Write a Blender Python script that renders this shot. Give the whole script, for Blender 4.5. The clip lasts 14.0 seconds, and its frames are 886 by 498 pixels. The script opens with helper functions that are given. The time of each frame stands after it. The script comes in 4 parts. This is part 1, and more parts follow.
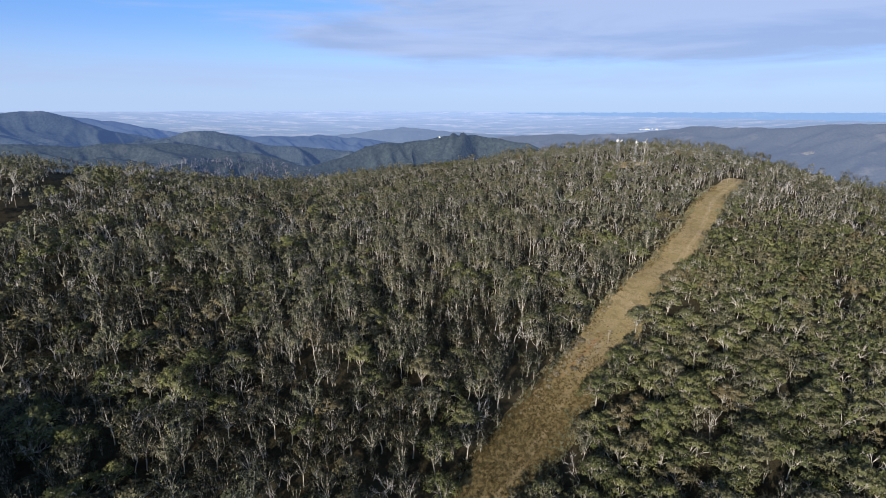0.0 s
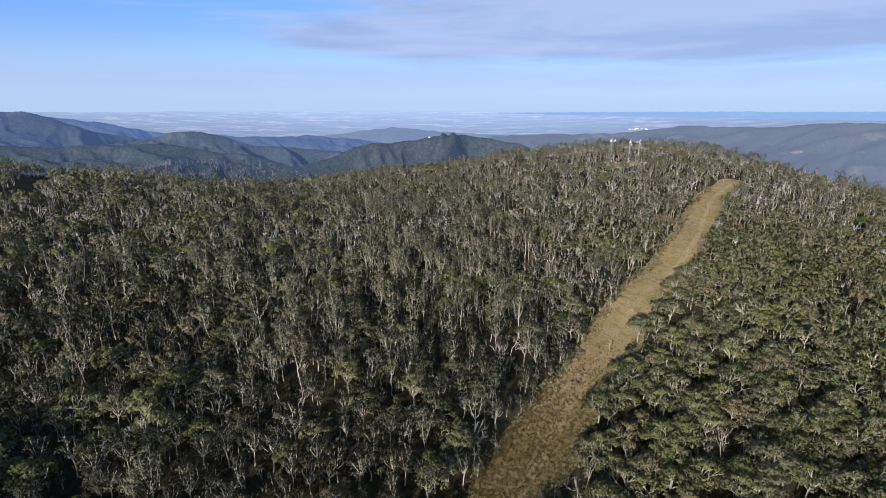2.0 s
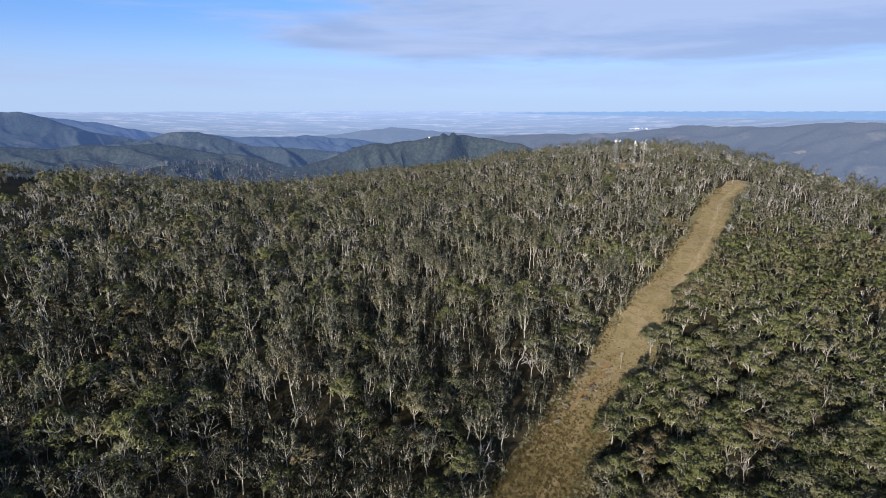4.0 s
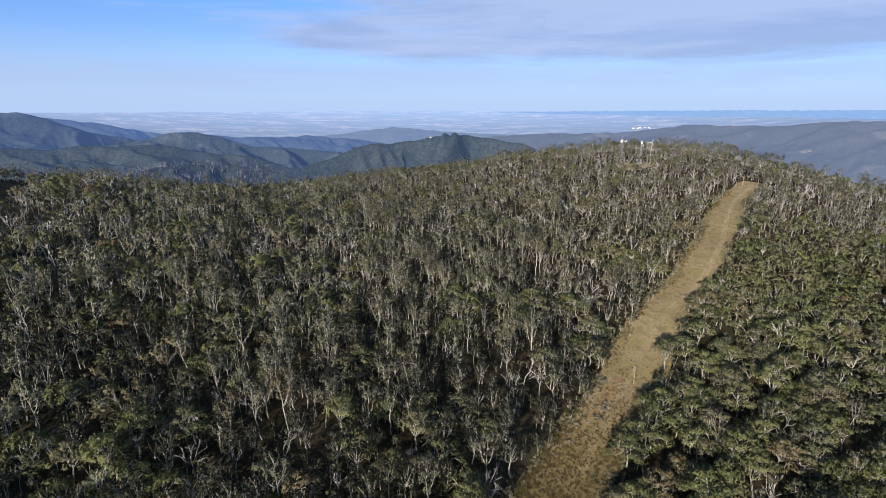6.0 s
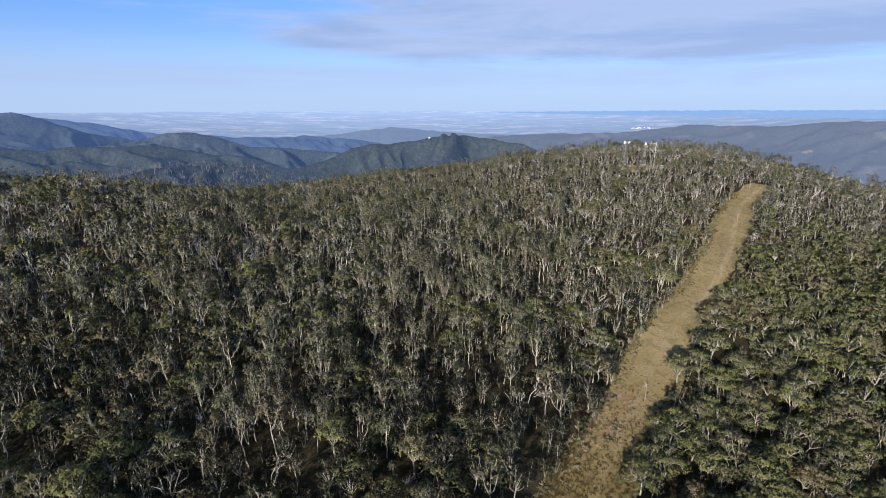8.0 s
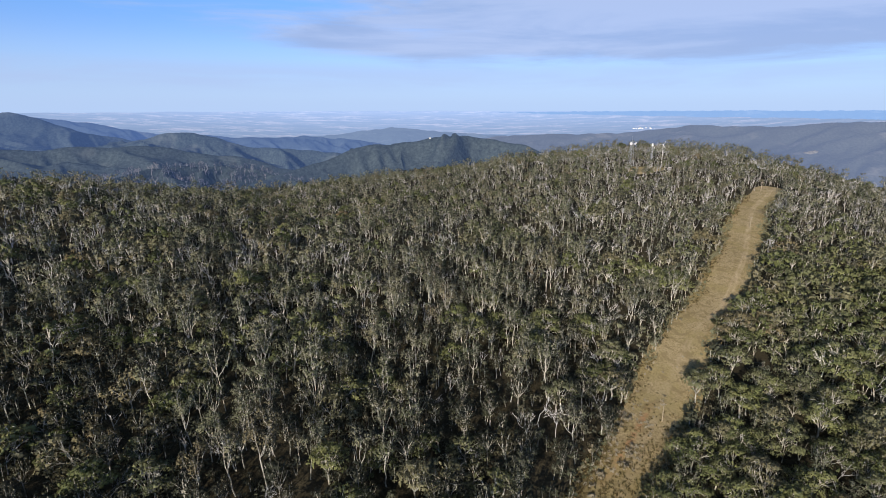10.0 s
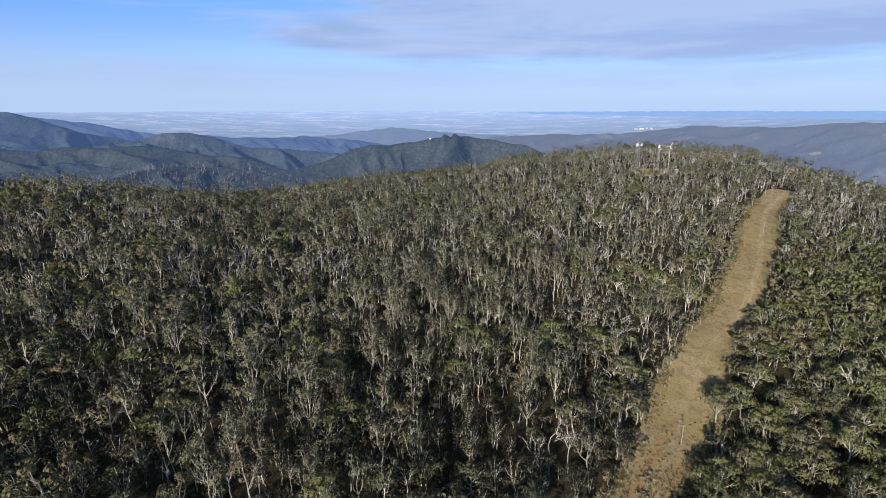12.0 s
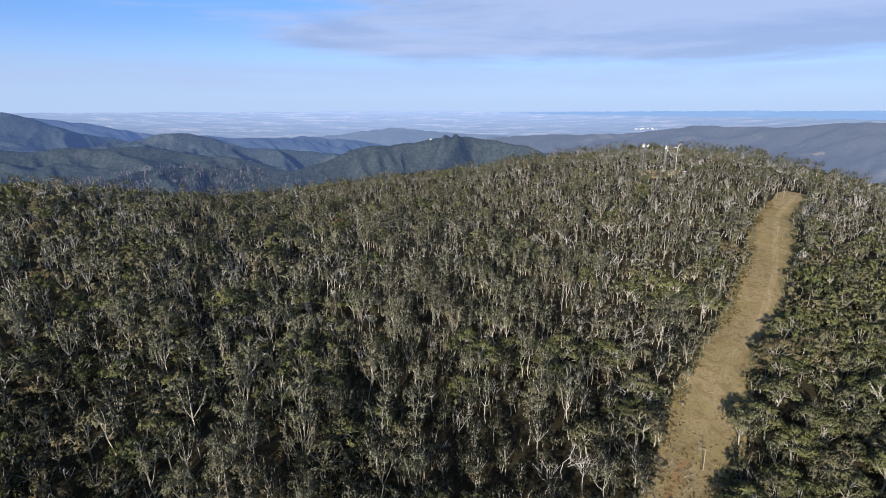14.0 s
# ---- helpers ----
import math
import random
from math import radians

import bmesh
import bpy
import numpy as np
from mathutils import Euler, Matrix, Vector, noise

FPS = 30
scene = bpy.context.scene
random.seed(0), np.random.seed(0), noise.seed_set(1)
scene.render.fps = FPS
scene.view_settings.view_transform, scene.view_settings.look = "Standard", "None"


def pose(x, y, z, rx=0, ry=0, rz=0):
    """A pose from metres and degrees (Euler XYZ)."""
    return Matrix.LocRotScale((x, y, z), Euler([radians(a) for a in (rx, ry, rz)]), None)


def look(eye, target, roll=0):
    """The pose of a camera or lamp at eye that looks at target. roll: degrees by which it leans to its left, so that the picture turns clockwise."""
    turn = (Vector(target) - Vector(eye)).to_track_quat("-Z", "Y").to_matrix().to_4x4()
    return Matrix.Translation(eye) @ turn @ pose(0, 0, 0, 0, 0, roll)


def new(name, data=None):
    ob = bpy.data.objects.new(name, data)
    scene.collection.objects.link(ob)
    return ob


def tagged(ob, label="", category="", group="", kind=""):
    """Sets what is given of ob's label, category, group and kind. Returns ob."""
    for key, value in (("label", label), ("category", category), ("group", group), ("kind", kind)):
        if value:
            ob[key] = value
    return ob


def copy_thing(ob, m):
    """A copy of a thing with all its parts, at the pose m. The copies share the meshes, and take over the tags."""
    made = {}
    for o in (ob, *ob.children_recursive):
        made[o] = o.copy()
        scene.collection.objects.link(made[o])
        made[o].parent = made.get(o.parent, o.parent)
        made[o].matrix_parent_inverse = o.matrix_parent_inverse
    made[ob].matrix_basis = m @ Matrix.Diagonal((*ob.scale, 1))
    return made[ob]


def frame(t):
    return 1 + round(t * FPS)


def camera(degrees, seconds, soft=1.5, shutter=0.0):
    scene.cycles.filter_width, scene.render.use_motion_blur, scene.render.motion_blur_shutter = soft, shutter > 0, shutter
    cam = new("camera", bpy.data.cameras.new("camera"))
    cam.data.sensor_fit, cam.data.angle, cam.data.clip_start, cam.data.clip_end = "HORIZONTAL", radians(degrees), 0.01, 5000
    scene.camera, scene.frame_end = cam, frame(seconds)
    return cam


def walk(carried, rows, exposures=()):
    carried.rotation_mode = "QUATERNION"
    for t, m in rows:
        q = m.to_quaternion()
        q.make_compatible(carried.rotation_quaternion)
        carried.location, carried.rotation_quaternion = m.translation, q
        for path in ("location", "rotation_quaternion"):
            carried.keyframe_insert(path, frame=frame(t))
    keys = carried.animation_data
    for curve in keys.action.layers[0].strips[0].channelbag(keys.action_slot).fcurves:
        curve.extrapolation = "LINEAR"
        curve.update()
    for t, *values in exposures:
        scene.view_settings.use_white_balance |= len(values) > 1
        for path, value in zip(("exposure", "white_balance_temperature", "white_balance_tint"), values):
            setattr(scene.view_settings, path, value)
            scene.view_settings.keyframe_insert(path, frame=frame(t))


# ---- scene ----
cam = camera(79.3, 14.0, soft=1.0)
METRES, EYE, TILT, LEAN, TURN = 125.0, 148.0, -15.2, -0.22, 0.0
ROWS = [
    (0.0, 0.0, 0.0, 0.0, 0.0, 0.0, -0.0),
    (0.5, -0.0024, 0.0366, 0.0098, -0.35, 0.0, 0.11),
    (1.0, -0.0039, 0.0732, 0.0192, -0.7, -0.0, 0.23),
    (1.5, -0.0063, 0.1101, 0.0278, -0.97, -0.01, 0.32),
    (2.0, -0.0088, 0.1467, 0.0362, -1.05, -0.02, 0.37),
    (2.5, -0.0113, 0.1828, 0.0445, -1.09, -0.03, 0.4),
    (3.0, -0.0134, 0.2184, 0.0535, -1.11, -0.03, 0.42),
    (5.5, -0.02, 0.3869, 0.0996, -0.97, -0.06, 0.5),
    (6.0, -0.0193, 0.4198, 0.109, -0.93, -0.07, 0.52),
    (6.5, -0.02, 0.4528, 0.1191, -0.97, -0.07, 0.52),
    (7.0, -0.0198, 0.4861, 0.1296, -1.05, -0.08, 0.56),
    (7.5, -0.0196, 0.5195, 0.1394, -1.09, -0.08, 0.57),
    (8.0, -0.0206, 0.5534, 0.1498, -1.06, -0.09, 0.56),
    (10.5, -0.0312, 0.7313, 0.195, -1.02, -0.07, 0.5),
    (11.0, -0.0341, 0.7654, 0.2049, -1.03, -0.08, 0.47),
    (11.5, -0.0375, 0.7992, 0.2142, -1.06, -0.07, 0.45),
    (12.0, -0.0407, 0.833, 0.2239, -1.07, -0.07, 0.46),
    (12.5, -0.0436, 0.8659, 0.2331, -1.07, -0.06, 0.46),
    (13.0, -0.0459, 0.8983, 0.2429, -1.05, -0.08, 0.44),
    (13.5, -0.049, 0.931, 0.2514, -1.04, -0.07, 0.48),
    (14.0, -0.0522, 0.9633, 0.2601, -1.07, -0.06, 0.5),
]
walk(cam, [(t, pose(0, 0, EYE, TILT, LEAN, TURN) @ pose(METRES * x, METRES * y, METRES * z, 90 + pitch, roll, yaw)) for t, x, y, z, yaw, pitch, roll in ROWS])

# ---- sky and sun ----
SUN_AZ, SUN_EL = 205.0, 17.5          # degrees clockwise from +y, degrees above the horizon
world = bpy.data.worlds.new("world")
scene.world = world
world.use_nodes = True


def sky_nodes():
    nt = world.node_tree
    nt.nodes.clear()
    N, L = nt.nodes.new, nt.links.new
    sky = N("ShaderNodeTexSky")
    sky.sky_type, sky.sun_disc = "NISHITA", False
    sky.sun_elevation, sky.sun_rotation = radians(SUN_EL), radians(SUN_AZ)
    sky.altitude, sky.air_density, sky.dust_density, sky.ozone_density = 1000, 1.0, 0.6, 1.6
    coord = N("ShaderNodeTexCoord")
    sep = N("ShaderNodeSeparateXYZ")
    L(coord.outputs["Generated"], sep.inputs[0])

    def m(op, a, b=0.0, c=None):
        n = N("ShaderNodeMath")
        n.operation = op
        for i, v in enumerate((a, b, c)):
            if v is None:
                continue
            if isinstance(v, (int, float)):
                n.inputs[i].default_value = v
            else:
                L(v, n.inputs[i])
        return n.outputs[0]

    def ramp(v, lo, hi):
        n = N("ShaderNodeMapRange")
        n.interpolation_type = "SMOOTHSTEP"
        L(v, n.inputs[0])
        n.inputs[1].default_value, n.inputs[2].default_value = lo, hi
        return n.outputs[0]

    X, Y, Z = sep.outputs
    comb = N("ShaderNodeCombineXYZ")
    L(m("MULTIPLY", X, 2.2), comb.inputs[0])
    L(m("MULTIPLY", Y, 2.2), comb.inputs[1])
    L(m("MULTIPLY", Z, 17.0), comb.inputs[2])

    def streaks(scale, detail, rough=0.6):
        n = N("ShaderNodeTexNoise")
        n.inputs["Scale"].default_value, n.inputs["Detail"].default_value, n.inputs["Roughness"].default_value = scale, detail, rough
        n.inputs["Distortion"].default_value = 0.4
        L(comb.outputs[0], n.inputs["Vector"])
        return n.outputs["Fac"]

    def blend(fac, a, b, kind="MIX"):
        n = N("ShaderNodeMix")
        n.data_type, n.blend_type = "RGBA", kind
        for key, v in (("Factor", fac), ("A", a), ("B", b)):
            if isinstance(v, tuple):
                n.inputs[key].default_value = (*v, 1)
            elif isinstance(v, (int, float)):
                n.inputs[key].default_value = v
            else:
                L(v, n.inputs[key])
        return n.outputs["Result"]

    wisp = m("SUBTRACT", streaks(1.6, 7, 0.62), 0.5)
    # a high sheet of cloud to the east and overhead: its lower edge climbs to the west, where it ends
    low = m("SUBTRACT", m("SUBTRACT", Z, 0.067), m("MULTIPLY", m("MAXIMUM", m("SUBTRACT", -0.02, X), 0.0), 0.125))
    west = m("SUBTRACT", m("ADD", X, 0.40), m("MULTIPLY", m("SUBTRACT", Z, 0.116), 3.0))
    sheet = m("MULTIPLY", ramp(m("ADD", low, m("MULTIPLY", wisp, 0.055)), -0.008, 0.018),
              ramp(m("ADD", west, m("MULTIPLY", wisp, 0.75)), -0.10, 0.22))
    sheet = m("MULTIPLY", sheet, ramp(m("ADD", m("MULTIPLY", wisp, 1.0), m("MULTIPLY", ramp(X, -0.2, 0.6), 0.2)), -0.5, 0.02))
    sheet = m("MULTIPLY", sheet, m("SUBTRACT", 1.0, ramp(Z, 0.25, 0.5)))
    veil = m("MULTIPLY", m("MULTIPLY", ramp(Z, 0.01, 0.035), m("SUBTRACT", 1.0, ramp(Z, 0.05, 0.075))), ramp(streaks(0.8, 4), 0.36, 0.62))
    clear = blend(1.0, sky.outputs[0], (0.62, 0.90, 1.62), "MULTIPLY")
    glow = m("SUBTRACT", 1.0, ramp(Z, -0.02, 0.17))
    clear = blend(m("MULTIPLY", glow, 0.88), clear, (4.5, 6.0, 9.0))
    clear = blend(m("MULTIPLY", ramp(Z, 0.08, 0.20), 0.7), clear, (2.2, 4.9, 9.2))
    clear = blend(m("MULTIPLY", ramp(Z, 0.20, 0.60), 0.9), clear, (0.75, 1.10, 1.75))
    clear = blend(m("MULTIPLY", veil, 0.45), clear, (4.1, 5.1, 8.0))
    tone = blend(ramp(m("ADD", streaks(1.1, 6), m("MULTIPLY", ramp(Z, 0.10, 0.16), 0.12)), 0.42, 0.66), (3.2, 4.3, 7.0), (4.3, 5.3, 7.9))
    full = blend(m("MULTIPLY", sheet, 0.88), clear, tone)
    bg = N("ShaderNodeBackground")
    L(full, bg.inputs[0])
    bg.inputs[1].default_value = 0.094
    out = N("ShaderNodeOutputWorld")
    L(bg.outputs[0], out.inputs[0])


sky_nodes()
scene.view_settings.exposure = 0.2
sun = new("sun", bpy.data.lights.new("sun", "SUN"))
sun.data.energy, sun.data.angle, sun.data.color = 5.0, radians(0.6), (1.0, 0.89, 0.74)
_a, _e = radians(SUN_AZ), radians(SUN_EL)
sun.matrix_world = look((0, 0, 400), (-math.sin(_a) * math.cos(_e), -math.cos(_a) * math.cos(_e), 400 - math.sin(_e)))


# ---- materials ----
def material(name):
    mat = bpy.data.materials.new(name)
    mat.use_nodes = True
    nt = mat.node_tree
    nt.nodes.clear()
    return mat, nt, nt.nodes.new, nt.links.new


def noise_node(nt, scale, detail=4, rough=0.55, vector=None, distortion=0.0):
    n = nt.nodes.new("ShaderNodeTexNoise")
    n.inputs["Scale"].default_value, n.inputs["Detail"].default_value = scale, detail
    n.inputs["Roughness"].default_value, n.inputs["Distortion"].default_value = rough, distortion
    if vector is not None:
        nt.links.new(vector, n.inputs["Vector"])
    return n.outputs["Fac"]


def ramp_node(nt, fac, stops):
    n = nt.nodes.new("ShaderNodeValToRGB")
    cr = n.color_ramp
    while len(cr.elements) < len(stops):
        cr.elements.new(0.5)
    for e, (p, c) in zip(cr.elements, stops):
        e.position, e.color = p, (*c, 1)
    nt.links.new(fac, n.inputs[0])
    return n.outputs[0]


def mix_node(nt, fac, a, b, blend="MIX"):
    n = nt.nodes.new("ShaderNodeMix")
    n.data_type, n.blend_type = "RGBA", blend
    for key, v in (("Factor", fac), ("A", a), ("B", b)):
        if isinstance(v, (int, float)):
            n.inputs[key].default_value = v
        elif isinstance(v, tuple):
            n.inputs[key].default_value = (*v, 1)
        else:
            nt.links.new(v, n.inputs[key])
    return n.outputs["Result"]


def math_node(nt, op, a, b=0.0):
    n = nt.nodes.new("ShaderNodeMath")
    n.operation = op
    for i, v in enumerate((a, b)):
        if isinstance(v, (int, float)):
            n.inputs[i].default_value = v
        else:
            nt.links.new(v, n.inputs[i])
    return n.outputs[0]


def step_node(nt, v, lo, hi):
    n = nt.nodes.new("ShaderNodeMapRange")
    n.interpolation_type = "SMOOTHSTEP"
    nt.links.new(v, n.inputs[0])
    n.inputs[1].default_value, n.inputs[2].default_value = lo, hi
    return n.outputs[0]


def position(nt):
    return nt.nodes.new("ShaderNodeNewGeometry").outputs["Position"]


def finish(nt, colour, rough=0.8, bump=None, strength=0.3, distance=0.1, metal=0.0, spec=0.3):
    b = nt.nodes.new("ShaderNodeBsdfPrincipled")
    if isinstance(colour, tuple):
        b.inputs["Base Color"].default_value = (*colour, 1)
    else:
        nt.links.new(colour, b.inputs["Base Color"])
    b.inputs["Roughness"].default_value, b.inputs["Metallic"].default_value = rough, metal
    b.inputs["Specular IOR Level"].default_value = spec
    if bump is not None:
        n = nt.nodes.new("ShaderNodeBump")
        n.inputs["Strength"].default_value, n.inputs["Distance"].default_value = strength, distance
        nt.links.new(bump, n.inputs["Height"])
        nt.links.new(n.outputs[0], b.inputs["Normal"])
    out = nt.nodes.new("ShaderNodeOutputMaterial")
    nt.links.new(b.outputs[0], out.inputs[0])
    return b, out


def tint_value(nt):
    """One random number a tree: the object's own, or the one kept in the joined forest's mesh."""
    a = nt.nodes.new("ShaderNodeAttribute")
    a.attribute_name = "tint"
    o = nt.nodes.new("ShaderNodeObjectInfo").outputs["Random"]
    return math_node(nt, "FRACT", math_node(nt, "ADD", a.outputs["Fac"], o))


def foliage(name, stops, patch):
    mat, nt, N, L = material(name)
    p = position(nt)
    t = tint_value(nt)
    isle = N("ShaderNodeNewGeometry").outputs["Random Per Island"]
    mixv = math_node(nt, "ADD", math_node(nt, "MULTIPLY", t, 0.72),
                     math_node(nt, "MULTIPLY", noise_node(nt, 0.012, 3, 0.5, p), 0.34))
    col = ramp_node(nt, mixv, stops)
    col = mix_node(nt, math_node(nt, "MULTIPLY", isle, 0.25), col, patch)
    grain = noise_node(nt, 1.3, 2, 0.6, p)
    col = mix_node(nt, 0.45, col, ramp_node(nt, grain, [(0.3, (0.40, 0.40, 0.40)), (0.7, (1, 1, 1))]), "MULTIPLY")
    # leaves of one clump lie mostly along its outside, each a little askew
    lean = N("ShaderNodeAttribute")
    lean.attribute_name = "lean"
    turn = N("ShaderNodeVectorTransform")
    turn.vector_type, turn.convert_from, turn.convert_to = "VECTOR", "OBJECT", "WORLD"
    L(lean.outputs["Vector"], turn.inputs[0])
    own = N("ShaderNodeVectorMath")
    own.operation = "MULTIPLY_ADD"
    L(N("ShaderNodeNewGeometry").outputs["Normal"], own.inputs[0])
    own.inputs[1].default_value = (0.28, 0.28, 0.28)
    L(turn.outputs[0], own.inputs[2])
    unit = N("ShaderNodeVectorMath")
    unit.operation = "NORMALIZE"
    L(own.outputs[0], unit.inputs[0])
    d = N("ShaderNodeBsdfPrincipled")
    L(col, d.inputs["Base Color"])
    L(unit.outputs[0], d.inputs["Normal"])
    d.inputs["Roughness"].default_value = 0.62
    d.inputs["Specular IOR Level"].default_value = 0.25
    tr = N("ShaderNodeBsdfTranslucent")
    L(col, tr.inputs[0])
    mx = N("ShaderNodeMixShader")
    mx.inputs[0].default_value = 0.22
    L(d.outputs[0], mx.inputs[1])
    L(tr.outputs[0], mx.inputs[2])
    out = N("ShaderNodeOutputMaterial")
    L(mx.outputs[0], out.inputs[0])
    return mat


M_GUM = foliage("gum_leaves", [(0.08, (0.083, 0.099, 0.040)), (0.28, (0.149, 0.170, 0.062)), (0.5, (0.229, 0.242, 0.096)),
                               (0.66, (0.190, 0.199, 0.109)), (0.82, (0.242, 0.224, 0.131)), (0.97, (0.260, 0.177, 0.087))], (0.192, 0.201, 0.109))
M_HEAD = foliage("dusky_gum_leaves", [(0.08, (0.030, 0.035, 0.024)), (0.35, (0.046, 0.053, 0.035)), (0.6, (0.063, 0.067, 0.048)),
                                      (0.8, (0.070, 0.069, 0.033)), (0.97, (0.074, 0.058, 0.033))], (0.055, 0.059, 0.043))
M_GREY = foliage("grey_leaves", [(0.08, (0.114, 0.128, 0.071)), (0.35, (0.198, 0.208, 0.124)), (0.6, (0.269, 0.265, 0.175)),
                                 (0.8, (0.227, 0.215, 0.128)), (0.97, (0.235, 0.175, 0.097))], (0.252, 0.252, 0.181))
M_BUSH = foliage("understorey_leaves", [(0.08, (0.066, 0.074, 0.046)), (0.4, (0.098, 0.106, 0.066)), (0.65, (0.133, 0.134, 0.091)), (0.97, (0.124, 0.103, 0.058))],
                 (0.118, 0.122, 0.086))
M_PALE = foliage("saltbush_leaves", [(0.1, (0.312, 0.267, 0.189)), (0.6, (0.416, 0.370, 0.280)), (0.95, (0.325, 0.260, 0.169))], (0.494, 0.448, 0.358))
M_RUST = foliage("bracken_leaves", [(0.1, (0.11, 0.085, 0.036)), (0.5, (0.135, 0.100, 0.042)), (0.95, (0.10, 0.092, 0.040))], (0.15, 0.105, 0.045))
M_STRAW = foliage("straw_blades", [(0.1, (0.24, 0.18, 0.085)), (0.5, (0.29, 0.22, 0.11)), (0.95, (0.20, 0.165, 0.075))], (0.30, 0.23, 0.12))


def bark(name, light, dark):
    mat, nt, N, L = material(name)
    p = position(nt)
    mp = N("ShaderNodeMapping")
    mp.inputs["Scale"].default_value = (1, 1, 0.25)
    L(p, mp.inputs[0])
    f = noise_node(nt, 1.1, 4, 0.6, mp.outputs[0])
    col = ramp_node(nt, f, [(0.35, dark), (0.6, light)])
    col = mix_node(nt, math_node(nt, "MULTIPLY", tint_value(nt), 0.45), col, dark)
    finish(nt, col, 0.75, noise_node(nt, 6, 3, 0.6, mp.outputs[0]), 0.4, 0.05)
    return mat


M_BARK = bark("pale_bark", (0.60, 0.58, 0.52), (0.27, 0.255, 0.215))
M_DEAD = bark("bleached_wood", (0.60, 0.585, 0.565), (0.32, 0.31, 0.30))


def ground_material():
    mat, nt, N, L = material("forest_floor")
    p = position(nt)
    f = noise_node(nt, 0.35, 6, 0.65, p)
    col = ramp_node(nt, f, [(0.3, (0.022, 0.019, 0.013)), (0.5, (0.040, 0.034, 0.021)), (0.72, (0.070, 0.058, 0.037))])
    col = mix_node(nt, step_node(nt, noise_node(nt, 0.02, 3, 0.5, p), 0.45, 0.65), col, (0.060, 0.052, 0.034))
    finish(nt, col, 0.95, noise_node(nt, 0.9, 5, 0.7, p), 0.8, 0.6, spec=0.1)
    return mat


M_FLOOR = ground_material()


def grass_material():
    mat, nt, N, L = material("dry_grass")
    p = position(nt)
    fine = noise_node(nt, 0.9, 7, 0.72, p)
    big = noise_node(nt, 0.045, 4, 0.55, p)
    col = ramp_node(nt, fine, [(0.32, (0.150, 0.118, 0.062)), (0.48, (0.375, 0.295, 0.168)), (0.72, (0.53, 0.43, 0.265))])
    col = mix_node(nt, math_node(nt, "MULTIPLY", step_node(nt, big, 0.46, 0.62), 0.55), col, (0.30, 0.245, 0.105))
    mottle = noise_node(nt, 0.16, 5, 0.65, p, 0.6)
    col = mix_node(nt, math_node(nt, "MULTIPLY", step_node(nt, mottle, 0.48, 0.62), 0.7), col, (0.235, 0.185, 0.095))
    # the lower end of the cut is rank bracken, the upper end short bleached grass
    sep = N("ShaderNodeSeparateXYZ")
    L(p, sep.inputs[0])
    low = math_node(nt, "SUBTRACT", 1.0, step_node(nt, math_node(nt, "ADD", sep.outputs[1], math_node(nt, "MULTIPLY", big, 60)), 270, 360))
    col = mix_node(nt, math_node(nt, "MULTIPLY", low, 0.7), col, ramp_node(nt, fine, [(0.3, (0.075, 0.060, 0.024)), (0.7, (0.200, 0.148, 0.060))]))
    at = N("ShaderNodeAttribute")
    at.attribute_name = "worn"
    worn = math_node(nt, "MULTIPLY", at.outputs["Fac"], step_node(nt, noise_node(nt, 0.13, 4, 0.6, p), 0.36, 0.6))
    col = mix_node(nt, worn, col, (0.52, 0.41, 0.27))
    at2 = N("ShaderNodeAttribute")
    at2.attribute_name = "clay"
    clay = math_node(nt, "MULTIPLY", at2.outputs["Fac"], step_node(nt, noise_node(nt, 0.35, 5, 0.7, p), 0.38, 0.6))
    col = mix_node(nt, math_node(nt, "MULTIPLY", clay, 0.95), col, (0.37, 0.205, 0.105))
    finish(nt, col, 0.95, fine, 0.9, 0.35, spec=0.1)
    return mat


M_GRASS = grass_material()


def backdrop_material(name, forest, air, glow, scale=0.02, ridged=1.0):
    """Far wooded hills. Haze is put in as a faint glow of the air's colour."""
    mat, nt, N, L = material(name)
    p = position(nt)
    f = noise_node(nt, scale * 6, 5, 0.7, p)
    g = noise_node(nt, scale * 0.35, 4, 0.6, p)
    # haze flattens the mottle too: more glow, less contrast
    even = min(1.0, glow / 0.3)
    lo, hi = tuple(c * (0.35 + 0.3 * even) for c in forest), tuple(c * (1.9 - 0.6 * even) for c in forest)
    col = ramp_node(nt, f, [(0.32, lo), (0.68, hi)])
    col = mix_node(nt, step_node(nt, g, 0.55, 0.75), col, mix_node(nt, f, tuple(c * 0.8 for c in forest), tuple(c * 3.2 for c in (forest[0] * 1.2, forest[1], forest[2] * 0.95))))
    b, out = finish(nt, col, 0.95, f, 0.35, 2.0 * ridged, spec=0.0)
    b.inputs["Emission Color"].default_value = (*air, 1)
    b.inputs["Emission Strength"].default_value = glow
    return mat


